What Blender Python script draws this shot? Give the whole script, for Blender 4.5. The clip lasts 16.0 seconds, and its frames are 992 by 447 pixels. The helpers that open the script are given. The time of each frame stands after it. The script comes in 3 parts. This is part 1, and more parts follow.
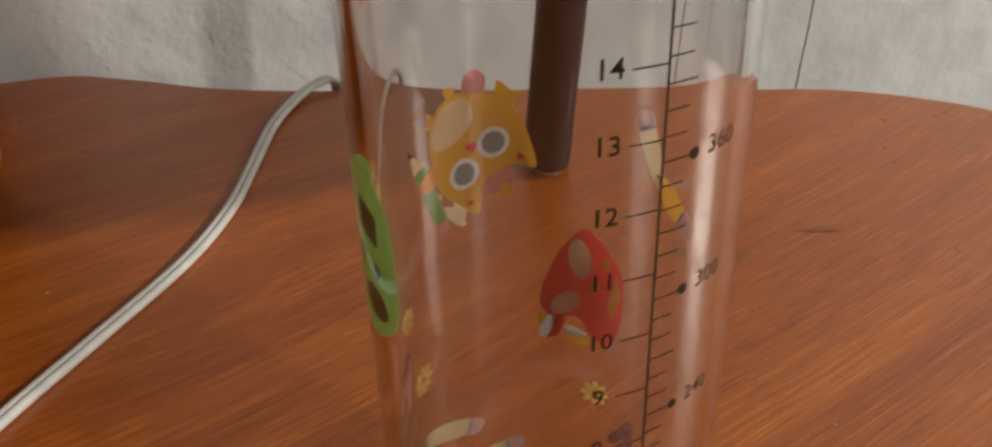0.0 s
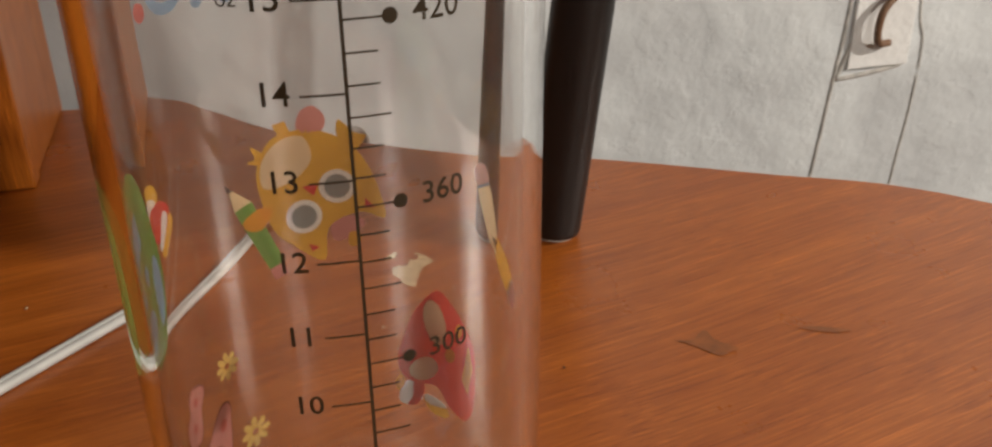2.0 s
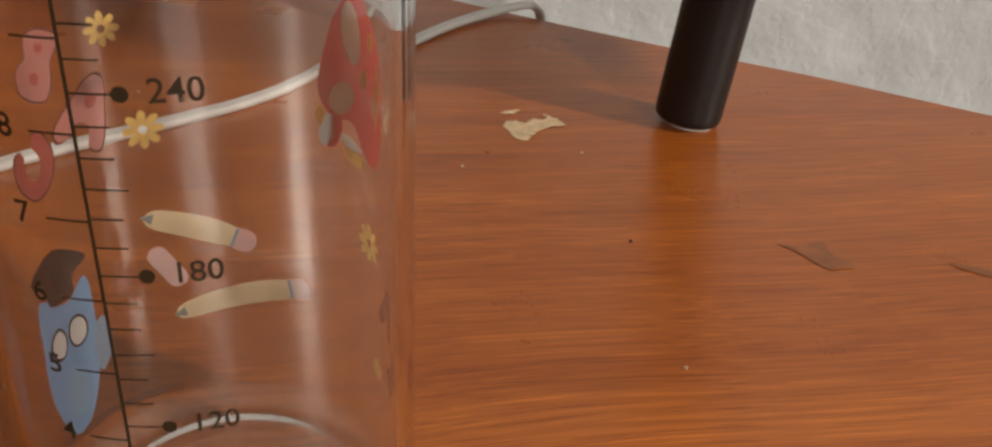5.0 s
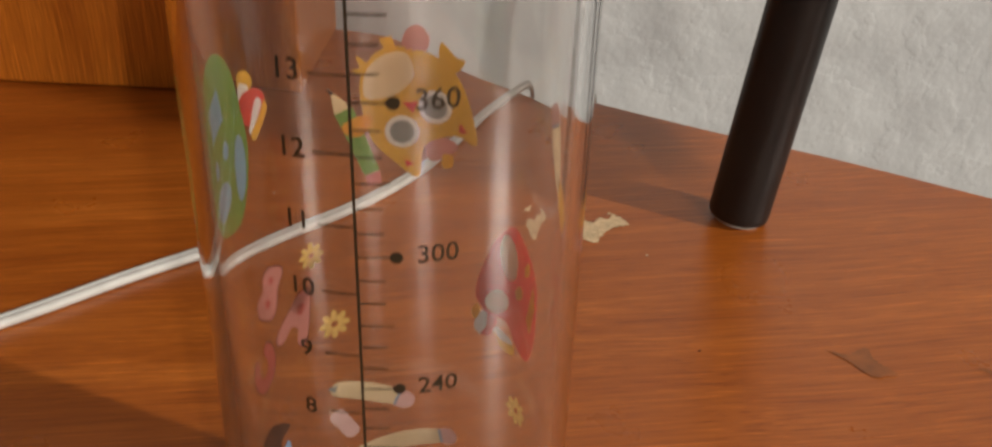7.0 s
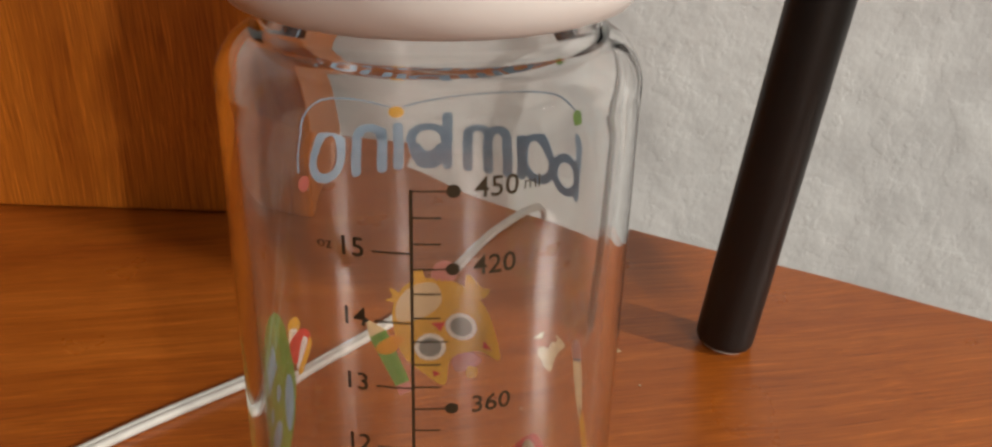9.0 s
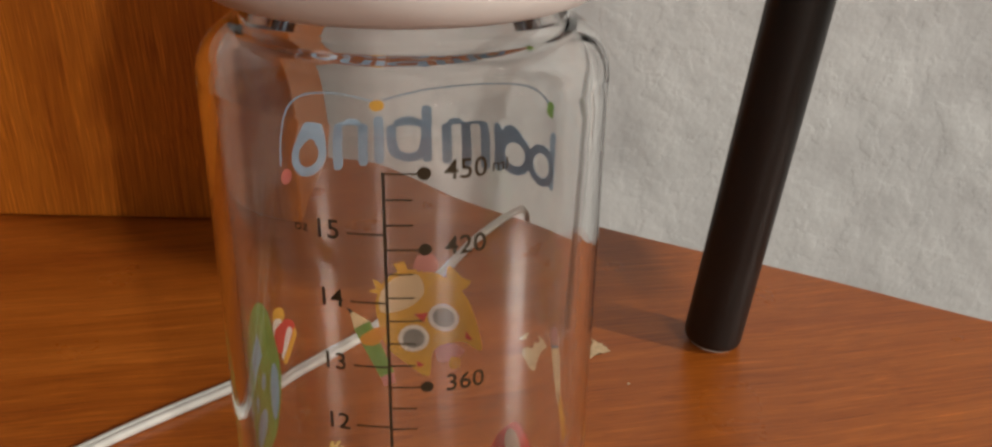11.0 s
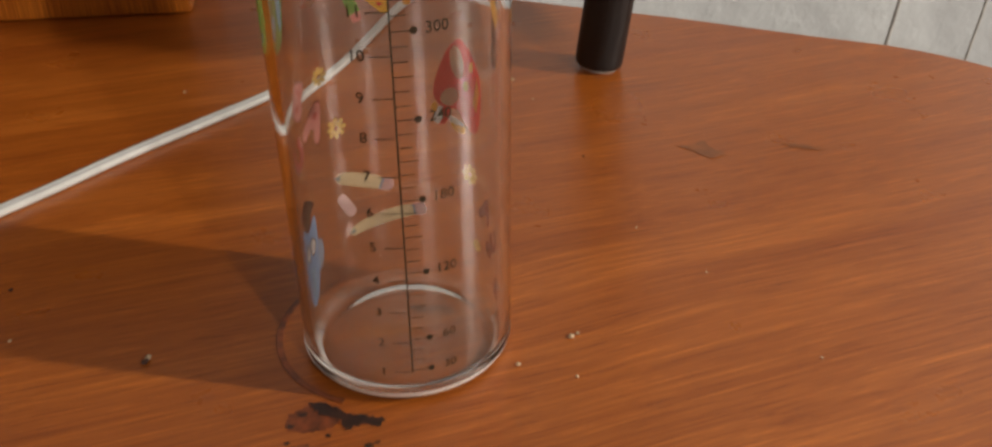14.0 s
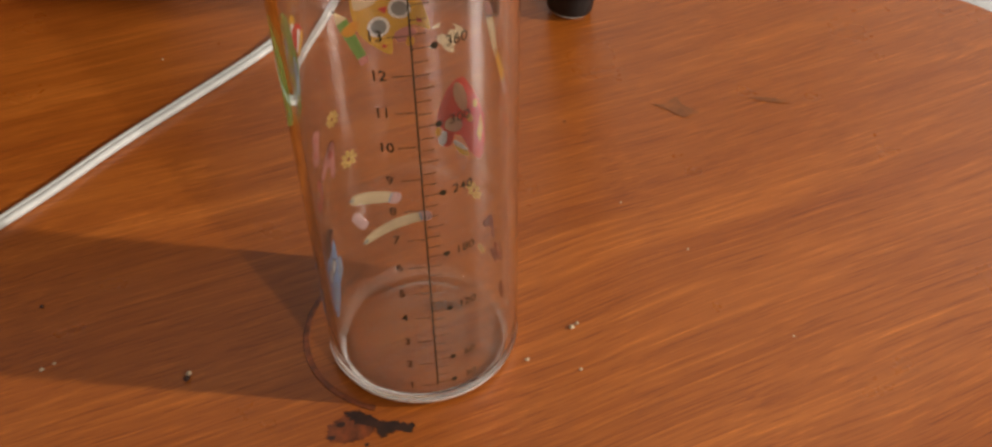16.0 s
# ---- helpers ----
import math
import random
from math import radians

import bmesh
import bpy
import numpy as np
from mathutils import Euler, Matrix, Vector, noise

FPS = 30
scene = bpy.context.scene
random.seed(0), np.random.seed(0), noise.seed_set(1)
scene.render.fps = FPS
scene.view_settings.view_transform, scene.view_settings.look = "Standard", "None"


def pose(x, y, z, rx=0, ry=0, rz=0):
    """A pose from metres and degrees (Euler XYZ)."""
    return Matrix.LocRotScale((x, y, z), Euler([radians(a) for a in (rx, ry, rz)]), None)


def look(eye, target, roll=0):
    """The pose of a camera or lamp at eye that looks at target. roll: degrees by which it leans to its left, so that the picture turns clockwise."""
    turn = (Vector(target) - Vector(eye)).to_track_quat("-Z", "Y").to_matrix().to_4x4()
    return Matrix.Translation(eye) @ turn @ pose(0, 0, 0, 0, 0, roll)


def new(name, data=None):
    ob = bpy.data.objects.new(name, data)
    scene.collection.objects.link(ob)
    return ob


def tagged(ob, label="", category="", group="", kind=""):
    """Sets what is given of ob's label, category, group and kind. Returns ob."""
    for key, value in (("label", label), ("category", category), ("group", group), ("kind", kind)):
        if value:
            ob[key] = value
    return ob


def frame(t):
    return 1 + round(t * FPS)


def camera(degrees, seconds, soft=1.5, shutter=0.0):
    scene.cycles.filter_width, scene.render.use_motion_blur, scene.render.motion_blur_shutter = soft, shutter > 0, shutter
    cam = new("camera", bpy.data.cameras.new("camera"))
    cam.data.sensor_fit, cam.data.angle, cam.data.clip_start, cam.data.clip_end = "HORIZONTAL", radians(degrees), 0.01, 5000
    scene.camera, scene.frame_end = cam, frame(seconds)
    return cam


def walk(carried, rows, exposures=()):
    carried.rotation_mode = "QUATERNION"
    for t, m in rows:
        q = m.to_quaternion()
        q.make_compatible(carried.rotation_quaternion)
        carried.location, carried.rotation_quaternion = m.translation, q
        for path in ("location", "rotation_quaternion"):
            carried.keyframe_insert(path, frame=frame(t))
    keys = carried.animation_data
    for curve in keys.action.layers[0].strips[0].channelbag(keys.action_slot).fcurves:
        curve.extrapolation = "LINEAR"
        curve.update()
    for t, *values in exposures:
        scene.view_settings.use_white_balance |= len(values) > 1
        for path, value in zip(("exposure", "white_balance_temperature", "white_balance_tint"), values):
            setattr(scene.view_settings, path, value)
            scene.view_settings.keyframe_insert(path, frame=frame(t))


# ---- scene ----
cam = camera(55.74, 16.0, soft=2.4, shutter=0.4)
PATH = [
(0, (-0.0673, -0.1255, 0.1977), (0.6089, 1.3524, -0.7866), -1.90),
    (0.5, (-0.0603, -0.1261, 0.1991), (0.6748, 1.3658, -0.7196), -0.84),
    (1, (-0.0538, -0.1309, 0.1910), (0.6438, 1.4264, -0.6445), 0.87),
    (1.5, (-0.0263, -0.1346, 0.1853), (0.5898, 1.4622, -0.6397), 0.84),
    (2, (-0.0116, -0.1353, 0.1873), (0.4519, 1.4973, -0.6668), -0.47),
    (2.5, (0.0051, -0.1295, 0.1923), (0.3231, 1.4899, -0.7491), 0.81),
    (3, (0.0178, -0.1259, 0.1743), (0.2050, 1.5145, -0.7661), 3.37),
    (3.5, (0.0287, -0.1275, 0.1376), (0.1288, 1.5415, -0.7649), 5.21),
    (3.7, (0.0368, -0.1289, 0.1271), (0.1382, 1.5392, -0.7768), 5.81),
    (5.8, (0.0524, -0.1236, 0.1392), (-0.0502, 1.5510, -0.7526), 1.56),
    (6, (0.0539, -0.1290, 0.1493), (-0.0462, 1.5406, -0.7522), 1.79),
    (6.5, (0.0310, -0.1352, 0.1650), (-0.0539, 1.5317, -0.7429), 2.49),
    (7, (0.0233, -0.1434, 0.1822), (-0.0402, 1.5251, -0.7246), 1.96),
    (7.5, (0.0226, -0.1426, 0.2043), (-0.0071, 1.5341, -0.6889), 2.58),
    (8, (0.0182, -0.1408, 0.2146), (-0.0095, 1.5551, -0.6416), 2.13),
    (8.5, (0.0145, -0.1419, 0.2167), (-0.0012, 1.5688, -0.6098), 1.52),
    (9, (0.0117, -0.1431, 0.2209), (0.0018, 1.5719, -0.5969), 1.74),
    (9.5, (0.0133, -0.1419, 0.2231), (0.0012, 1.5780, -0.5842), 1.58),
    (12, (0.0179, -0.1650, 0.2056), (0.0141, 1.5605, -0.5898), 1.07),
    (12.5, (0.0196, -0.1764, 0.1875), (0.0244, 1.5229, -0.6624), 1.61),
    (13, (0.0163, -0.1898, 0.1737), (0.0248, 1.5038, -0.6875), 0.86),
    (13.5, (0.0039, -0.2136, 0.1803), (0.0864, 1.4579, -0.7192), 0.30),
    (14, (-0.0029, -0.2406, 0.1942), (0.2070, 1.3499, -0.8238), -0.30),
    (14.5, (-0.0147, -0.2501, 0.2116), (0.2152, 1.2752, -0.8977), 1.37),
    (15, (-0.0125, -0.2430, 0.2310), (0.2515, 1.2374, -0.9304), -0.36),
    (15.5, (-0.0202, -0.2341, 0.2427), (0.2539, 1.1864, -0.9890), -1.00),
    (16, (-0.0193, -0.2209, 0.2565), (0.2645, 1.1458, -1.0326), -0.60),
]
walk(cam, [(t, look(eye, target, roll)) for t, eye, target, roll in PATH], exposures=[(0.0, -0.36), (0.5, -0.28), (1.0, -0.18), (3.5, -0.14), (6.0, -0.14), (8.0, -0.05), (9.5, -0.06), (12.0, -0.36), (12.5, -0.18), (13.0, -0.17), (14.0, -0.24), (14.6, -0.08), (16.0, -0.04)])

# ---- world and light ----
world = bpy.data.worlds.new("room_air")
scene.world = world
world.use_nodes = True
world.node_tree.nodes["Background"].inputs[0].default_value = (1.0, 0.93, 0.86, 1)
world.node_tree.nodes["Background"].inputs[1].default_value = 0.03


def lamp(name, place, watts, size, colour):
    data = bpy.data.lights.new(name, "POINT")
    data.energy, data.shadow_soft_size, data.color = watts, size, colour
    ob = new(name, data)
    data.cycles.use_multiple_importance_sampling = False
    ob.location = place
    return ob


lamp("bulb_right", (1.92, -0.66, 1.05), 170, 0.03, (1.0, 0.90, 0.785))
lamp("bulb_front", (0.97, -2.05, 1.06), 80, 0.04, (1.0, 0.90, 0.79))

# no sharp light spots through the thin glass
scene.cycles.caustics_refractive = False

# ---- materials ----


def material(name, colour, rough=0.5, metal=0.0, noise_scale=0.0, vary=0.0, bump=0.0, bump_scale=200.0, coat=0.0, spread=0.0):
    m = bpy.data.materials.new(name)
    m.use_nodes = True
    nt = m.node_tree
    b = nt.nodes["Principled BSDF"]
    b.inputs["Base Color"].default_value = (*colour, 1)
    b.inputs["Roughness"].default_value = rough
    b.inputs["Metallic"].default_value = metal
    b.inputs["Coat Weight"].default_value = coat
    tc = nt.nodes.new("ShaderNodeTexCoord")
    if vary > 0:
        n = nt.nodes.new("ShaderNodeTexNoise")
        n.inputs["Scale"].default_value = noise_scale
        n.inputs["Detail"].default_value = 6
        nt.links.new(tc.outputs["Object"], n.inputs["Vector"])
        r = nt.nodes.new("ShaderNodeValToRGB")
        r.color_ramp.elements[0].position, r.color_ramp.elements[1].position = 0.3, 0.7
        r.color_ramp.elements[0].color = (*[c * (1 - vary) for c in colour], 1)
        r.color_ramp.elements[1].color = (*[min(1, c * (1 + vary)) for c in colour], 1)
        nt.links.new(n.outputs["Fac"], r.inputs["Fac"])
        nt.links.new(r.outputs["Color"], b.inputs["Base Color"])
    if bump > 0:
        n2 = nt.nodes.new("ShaderNodeTexNoise")
        n2.inputs["Scale"].default_value = bump_scale
        n2.inputs["Detail"].default_value = 5
        nt.links.new(tc.outputs["Object"], n2.inputs["Vector"])
        bp = nt.nodes.new("ShaderNodeBump")
        bp.inputs["Strength"].default_value = bump
        bp.inputs["Distance"].default_value = 0.002
        nt.links.new(n2.outputs["Fac"], bp.inputs["Height"])
        nt.links.new(bp.outputs["Normal"], b.inputs["Normal"])
    return m


def ramp(nt, stops):
    r = nt.nodes.new("ShaderNodeValToRGB")
    e = r.color_ramp.elements
    e[0].position, e[0].color = stops[0][0], (*stops[0][1], 1)
    e[1].position, e[1].color = stops[-1][0], (*stops[-1][1], 1)
    for p, c in stops[1:-1]:
        k = e.new(p)
        k.color = (*c, 1)
    return r


def wood(name, dark, mid, light, turn, rough, along="X"):
    """Varnished veneer: broad bands, fine pores and a satin coat."""
    m = bpy.data.materials.new(name)
    m.use_nodes = True
    nt = m.node_tree
    L = nt.links.new
    b = nt.nodes["Principled BSDF"]
    tc = nt.nodes.new("ShaderNodeTexCoord")
    rot = nt.nodes.new("ShaderNodeMapping")
    rot.inputs["Rotation"].default_value = (0, 0, radians(-turn))
    L(tc.outputs["Object"], rot.inputs["Vector"])
    warp = nt.nodes.new("ShaderNodeTexNoise")
    warp.inputs["Scale"].default_value = 5.0
    warp.inputs["Detail"].default_value = 2
    L(rot.outputs["Vector"], warp.inputs["Vector"])
    add = nt.nodes.new("ShaderNodeMix")
    add.data_type = "VECTOR"
    add.inputs["Factor"].default_value = 0.018
    L(rot.outputs["Vector"], add.inputs[4])
    L(warp.outputs["Color"], add.inputs[5])
    outs = []
    for scale, sx, sy, detail in ((1.0, 3.0, 46.0, 5), (1.0, 8.0, 820.0, 5), (1.0, 34.0, 1500.0, 2)):
        mp = nt.nodes.new("ShaderNodeMapping")
        mp.inputs["Scale"].default_value = (sx, sy, sy) if along == "X" else (sy, sy, sx)
        L(add.outputs[1], mp.inputs["Vector"])
        n = nt.nodes.new("ShaderNodeTexNoise")
        n.inputs["Scale"].default_value = scale
        n.inputs["Detail"].default_value = detail
        n.inputs["Roughness"].default_value = 0.6
        L(mp.outputs["Vector"], n.inputs["Vector"])
        outs.append(n)
    band = ramp(nt, ((0.30, dark), (0.47, mid), (0.52, mid), (0.70, light)))
    L(outs[0].outputs["Fac"], band.inputs["Fac"])
    fine = ramp(nt, ((0.33, (0.79, 0.74, 0.70)), (0.47, (0.95, 0.94, 0.93)), (0.55, (1.0, 1.0, 1.0)), (0.66, (1.22, 1.25, 1.30))))
    L(outs[1].outputs["Fac"], fine.inputs["Fac"])
    mul = nt.nodes.new("ShaderNodeMix")
    mul.data_type, mul.blend_type = "RGBA", "MULTIPLY"
    mul.inputs["Factor"].default_value = 1.0
    L(band.outputs["Color"], mul.inputs[6])
    L(fine.outputs["Color"], mul.inputs[7])
    pore = ramp(nt, ((0.33, (0.66, 0.58, 0.52)), (0.44, (0.97, 0.96, 0.95)), (0.58, (1, 1, 1)), (0.68, (1.38, 1.46, 1.6))))
    L(outs[2].outputs["Fac"], pore.inputs["Fac"])
    mul2 = nt.nodes.new("ShaderNodeMix")
    mul2.data_type, mul2.blend_type = "RGBA", "MULTIPLY"
    mul2.inputs["Factor"].default_value = 0.9
    L(mul.outputs[2], mul2.inputs[6])
    L(pore.outputs["Color"], mul2.inputs[7])
    L(mul2.outputs[2], b.inputs["Base Color"])
    smear = nt.nodes.new("ShaderNodeTexNoise")
    smear.inputs["Scale"].default_value = 22.0
    smear.inputs["Detail"].default_value = 6
    L(tc.outputs["Object"], smear.inputs["Vector"])
    rr = nt.nodes.new("ShaderNodeMapRange")
    rr.inputs["To Min"].default_value, rr.inputs["To Max"].default_value = rough - 0.08, rough + 0.1
    L(smear.outputs["Fac"], rr.inputs["Value"])
    L(rr.outputs["Result"], b.inputs["Roughness"])
    bp = nt.nodes.new("ShaderNodeBump")
    bp.inputs["Strength"].default_value = 0.12
    bp.inputs["Distance"].default_value = 0.0006
    L(outs[1].outputs["Fac"], bp.inputs["Height"])
    L(bp.outputs["Normal"], b.inputs["Normal"])
    return m


WOOD = wood("varnished_table_wood", (0.265, 0.062, 0.0075), (0.345, 0.091, 0.0105), (0.43, 0.123, 0.0160), 12, 0.29)
PANEL = wood("varnished_panel_wood", (0.42, 0.115, 0.010), (0.52, 0.155, 0.014), (0.60, 0.192, 0.021), 0, 0.34, "Z")


def plaster_material():
    m = bpy.data.materials.new("rough_white_plaster")
    m.use_nodes = True
    nt = m.node_tree
    L = nt.links.new
    b = nt.nodes["Principled BSDF"]
    b.inputs["Roughness"].default_value = 0.7
    tc = nt.nodes.new("ShaderNodeTexCoord")
    big = nt.nodes.new("ShaderNodeTexNoise")
    big.inputs["Scale"].default_value, big.inputs["Detail"].default_value = 14.0, 8
    fine = nt.nodes.new("ShaderNodeTexNoise")
    fine.inputs["Scale"].default_value, fine.inputs["Detail"].default_value = 34.0, 7
    trowel = nt.nodes.new("ShaderNodeTexVoronoi")
    trowel.inputs["Scale"].default_value = 38.0
    trowel.feature = "SMOOTH_F1"
    for n in (big, fine, trowel):
        L(tc.outputs["Object"], n.inputs["Vector"])
    col = ramp(nt, ((0.3, (0.45, 0.475, 0.495)), (0.55, (0.545, 0.58, 0.60)), (0.75, (0.60, 0.635, 0.655))))
    L(big.outputs["Fac"], col.inputs["Fac"])
    L(col.outputs["Color"], b.inputs["Base Color"])
    b1 = nt.nodes.new("ShaderNodeBump")
    b1.inputs["Strength"].default_value, b1.inputs["Distance"].default_value = 0.42, 0.014
    L(big.outputs["Fac"], b1.inputs["Height"])
    b2 = nt.nodes.new("ShaderNodeBump")
    b2.inputs["Strength"].default_value, b2.inputs["Distance"].default_value = 0.16, 0.0022
    flake = ramp(nt, ((0.50, (0, 0, 0)), (0.535, (0.7, 0.7, 0.7)), (0.60, (1, 1, 1))))
    L(fine.outputs["Fac"], flake.inputs["Fac"])
    L(flake.outputs["Color"], b2.inputs["Height"])
    L(b1.outputs["Normal"], b2.inputs["Normal"])
    b3 = nt.nodes.new("ShaderNodeBump")
    b3.inputs["Strength"].default_value, b3.inputs["Distance"].default_value = 0.25, 0.004
    L(trowel.outputs["Distance"], b3.inputs["Height"])
    L(b2.outputs["Normal"], b3.inputs["Normal"])
    L(b3.outputs["Normal"], b.inputs["Normal"])
    return m


PLASTER = plaster_material()
ROOM = material("dim_room_paint", (0.10, 0.09, 0.08), 0.8, noise_scale=3, vary=0.06, bump=0.2, bump_scale=60)
FLOOR = material("brown_floor", (0.12, 0.075, 0.05), 0.5, noise_scale=8, vary=0.2)
BLACK = material("black_satin_paint", (0.005, 0.005, 0.0055), 0.47, noise_scale=60, vary=0.3, bump=0.05, bump_scale=900)
CORD = material("white_cord_plastic", (0.55, 0.56, 0.545), 0.5, noise_scale=90, vary=0.10)
COLLAR = material("milk_white_plastic", (0.73, 0.745, 0.75), 0.35, noise_scale=50, vary=0.04)


def glass_material():
    m = bpy.data.materials.new("clear_bottle_glass")
    m.use_nodes = True
    b = m.node_tree.nodes["Principled BSDF"]
    b.inputs["Base Color"].default_value = (0.985, 0.985, 0.98, 1)
    b.inputs["Roughness"].default_value = 0.0
    b.inputs["Transmission Weight"].default_value = 1.0
    b.inputs["IOR"].default_value = 1.48
    return m


def residue_material():
    """Faintly milky film inside the glass, with shade tint low on two sides."""
    m = bpy.data.materials.new("milky_film_with_shade_tint")
    m.use_nodes = True
    nt = m.node_tree
    L = nt.links.new
    b = nt.nodes["Principled BSDF"]
    b.inputs["Base Color"].default_value = (0.56, 0.47, 0.42, 1)
    b.inputs["Roughness"].default_value = 0.5
    tc = nt.nodes.new("ShaderNodeTexCoord")
    mp = nt.nodes.new("ShaderNodeMapping")
    mp.inputs["Scale"].default_value = (60, 60, 9)
    L(tc.outputs["Object"], mp.inputs["Vector"])
    n = nt.nodes.new("ShaderNodeTexNoise")
    n.inputs["Scale"].default_value, n.inputs["Detail"].default_value = 1.0, 5
    L(mp.outputs["Vector"], n.inputs["Vector"])
    r = nt.nodes.new("ShaderNodeMapRange")
    r.inputs["From Min"].default_value, r.inputs["From Max"].default_value = 0.3, 0.75
    r.inputs["To Min"].default_value, r.inputs["To Max"].default_value = 0.014, 0.056
    L(n.outputs["Fac"], r.inputs["Value"])
    # shade tint low down, in line with bulb_right, to darken the bottle's shadow
    clear = nt.nodes.new("ShaderNodeBsdfTransparent")
    total = None
    for way, low, high, most in (((0.945, -0.326, 0), 0.30, 0.95, 0.04), ((-0.92, 0.39, 0), 0.30, 0.95, 0.05)):
        dot = nt.nodes.new("ShaderNodeVectorMath")
        dot.operation = "DOT_PRODUCT"
        dot.inputs[1].default_value = way
        L(tc.outputs["Object"], dot.inputs[0])
        side = nt.nodes.new("ShaderNodeMapRange")
        side.interpolation_type = "SMOOTHSTEP"
        side.inputs["From Min"].default_value, side.inputs["From Max"].default_value = low * 0.030, high * 0.030
        side.inputs["To Min"].default_value, side.inputs["To Max"].default_value = 0.0, most
        L(dot.outputs["Value"], side.inputs["Value"])
        if total is None:
            total = side.outputs["Result"]
        else:
            add = nt.nodes.new("ShaderNodeMath")
            add.operation = "ADD"
            L(total, add.inputs[0])
            L(side.outputs["Result"], add.inputs[1])
            total = add.outputs["Value"]
    tint = ramp(nt, ((0.0, (0.98, 0.975, 0.97)), (0.5, (0.40, 0.39, 0.38)), (1.0, (0.1, 0.09, 0.08))))
    xyz = nt.nodes.new("ShaderNodeSeparateXYZ")
    L(tc.outputs["Object"], xyz.inputs[0])
    low = nt.nodes.new("ShaderNodeMapRange")
    low.interpolation_type = "SMOOTHSTEP"
    low.inputs["From Min"].default_value, low.inputs["From Max"].default_value = 0.045, 0.095
    low.inputs["To Min"].default_value, low.inputs["To Max"].default_value = 1.0, 0.0
    L(xyz.outputs["Z"], low.inputs["Value"])
    deep = nt.nodes.new("ShaderNodeMath")
    deep.operation = "MULTIPLY"
    L(total, deep.inputs[0])
    L(low.outputs["Result"], deep.inputs[1])
    L(deep.outputs["Value"], tint.inputs["Fac"])
    L(tint.outputs["Color"], clear.inputs["Color"])
    mix = nt.nodes.new("ShaderNodeMixShader")
    L(r.outputs["Result"], mix.inputs[0])
    L(clear.outputs[0], mix.inputs[1])
    L(b.outputs[0], mix.inputs[2])
    L(mix.outputs[0], nt.nodes["Material Output"].inputs["Surface"])
    return m


GLASS = glass_material()
RIM_WHITE = material("rim_highlight_white", (0.86, 0.83, 0.80), 0.4, noise_scale=300, vary=0.08)


def wear_front(m, least, most):
    """Rim highlight painted in: whitish at the front, nearly clear at the back."""
    nt = m.node_tree
    tc = nt.nodes.new("ShaderNodeTexCoord")
    xyz = nt.nodes.new("ShaderNodeSeparateXYZ")
    nt.links.new(tc.outputs["Object"], xyz.inputs[0])
    r = nt.nodes.new("ShaderNodeMapRange")
    r.inputs["From Min"].default_value, r.inputs["From Max"].default_value = -0.012, 0.010
    r.inputs["To Min"].default_value, r.inputs["To Max"].default_value = most, least
    nt.links.new(xyz.outputs["Y"], r.inputs["Value"])
    nt.links.new(r.outputs["Result"], nt.nodes["Principled BSDF"].inputs["Alpha"])


wear_front(RIM_WHITE, 0.05, 0.93)
FILM = residue_material()


def ink(name, colour, rough=0.38):
    """Printing ink: glossy on its face, and lit through from behind."""
    m = material(name, colour, rough, noise_scale=260, vary=0.10)
    nt = m.node_tree
    b = nt.nodes["Principled BSDF"]
    back = nt.nodes.new("ShaderNodeBsdfTranslucent")
    back.inputs["Color"].default_value = (*[min(1.0, c * 1.15) for c in colour], 1)
    mix = nt.nodes.new("ShaderNodeMixShader")
    mix.inputs["Fac"].default_value = 0.46
    nt.links.new(b.outputs["BSDF"], mix.inputs[1])
    nt.links.new(back.outputs["BSDF"], mix.inputs[2])
    nt.links.new(mix.outputs["Shader"], nt.nodes["Material Output"].inputs["Surface"])
    return m


INK = {
    "scale": ink("brown_black_ink", (0.052, 0.038, 0.021)),
    "red": ink("red_print", (0.62, 0.055, 0.040)),
    "yellow": ink("yellow_print", (0.72, 0.38, 0.04)),
    "pale_yellow": ink("pale_yellow_print", (0.70, 0.46, 0.13)),
    "amber": ink("amber_print", (0.72, 0.30, 0.03)),
    "cream": ink("cream_print", (0.74, 0.58, 0.36)),
    "white": ink("white_print", (0.78, 0.76, 0.72)),
    "pink": ink("pink_print", (0.60, 0.235, 0.20)),
    "rose": ink("rose_print", (0.50, 0.105, 0.085)),
    "green": ink("green_print", (0.20, 0.355, 0.085)),
    "dark_green": ink("dark_green_print", (0.16, 0.33, 0.07)),
    "sky": ink("sky_blue_print", (0.26, 0.46, 0.62)),
    "slate": ink("slate_blue_print", (0.25, 0.35, 0.46)),
    "blue": ink("blue_print", (0.20, 0.40, 0.66)),
    "grey": ink("grey_print", (0.25, 0.27, 0.26)),
    "black": ink("black_print", (0.015, 0.012, 0.012)),
    "lilac": ink("pale_pink_print", (0.66, 0.43, 0.41)),
    "outline": ink("maroon_outline_print", (0.16, 0.04, 0.03)),
}

# ---- tools for building ----


def mesh_of(bm, name, smooth=False):
    me = bpy.data.meshes.new(name)
    bm.to_mesh(me)
    bm.free()
    if smooth:
        for p in me.polygons:
            p.use_smooth = True
    return me


def part(name, bm, mat, parent=None, label="", smooth=False):
    ob = new(name, mesh_of(bm, name, smooth))
    ob.data.materials.append(mat)
    if parent:
        ob.parent = parent
    if label:
        tagged(ob, label=label)
    return ob


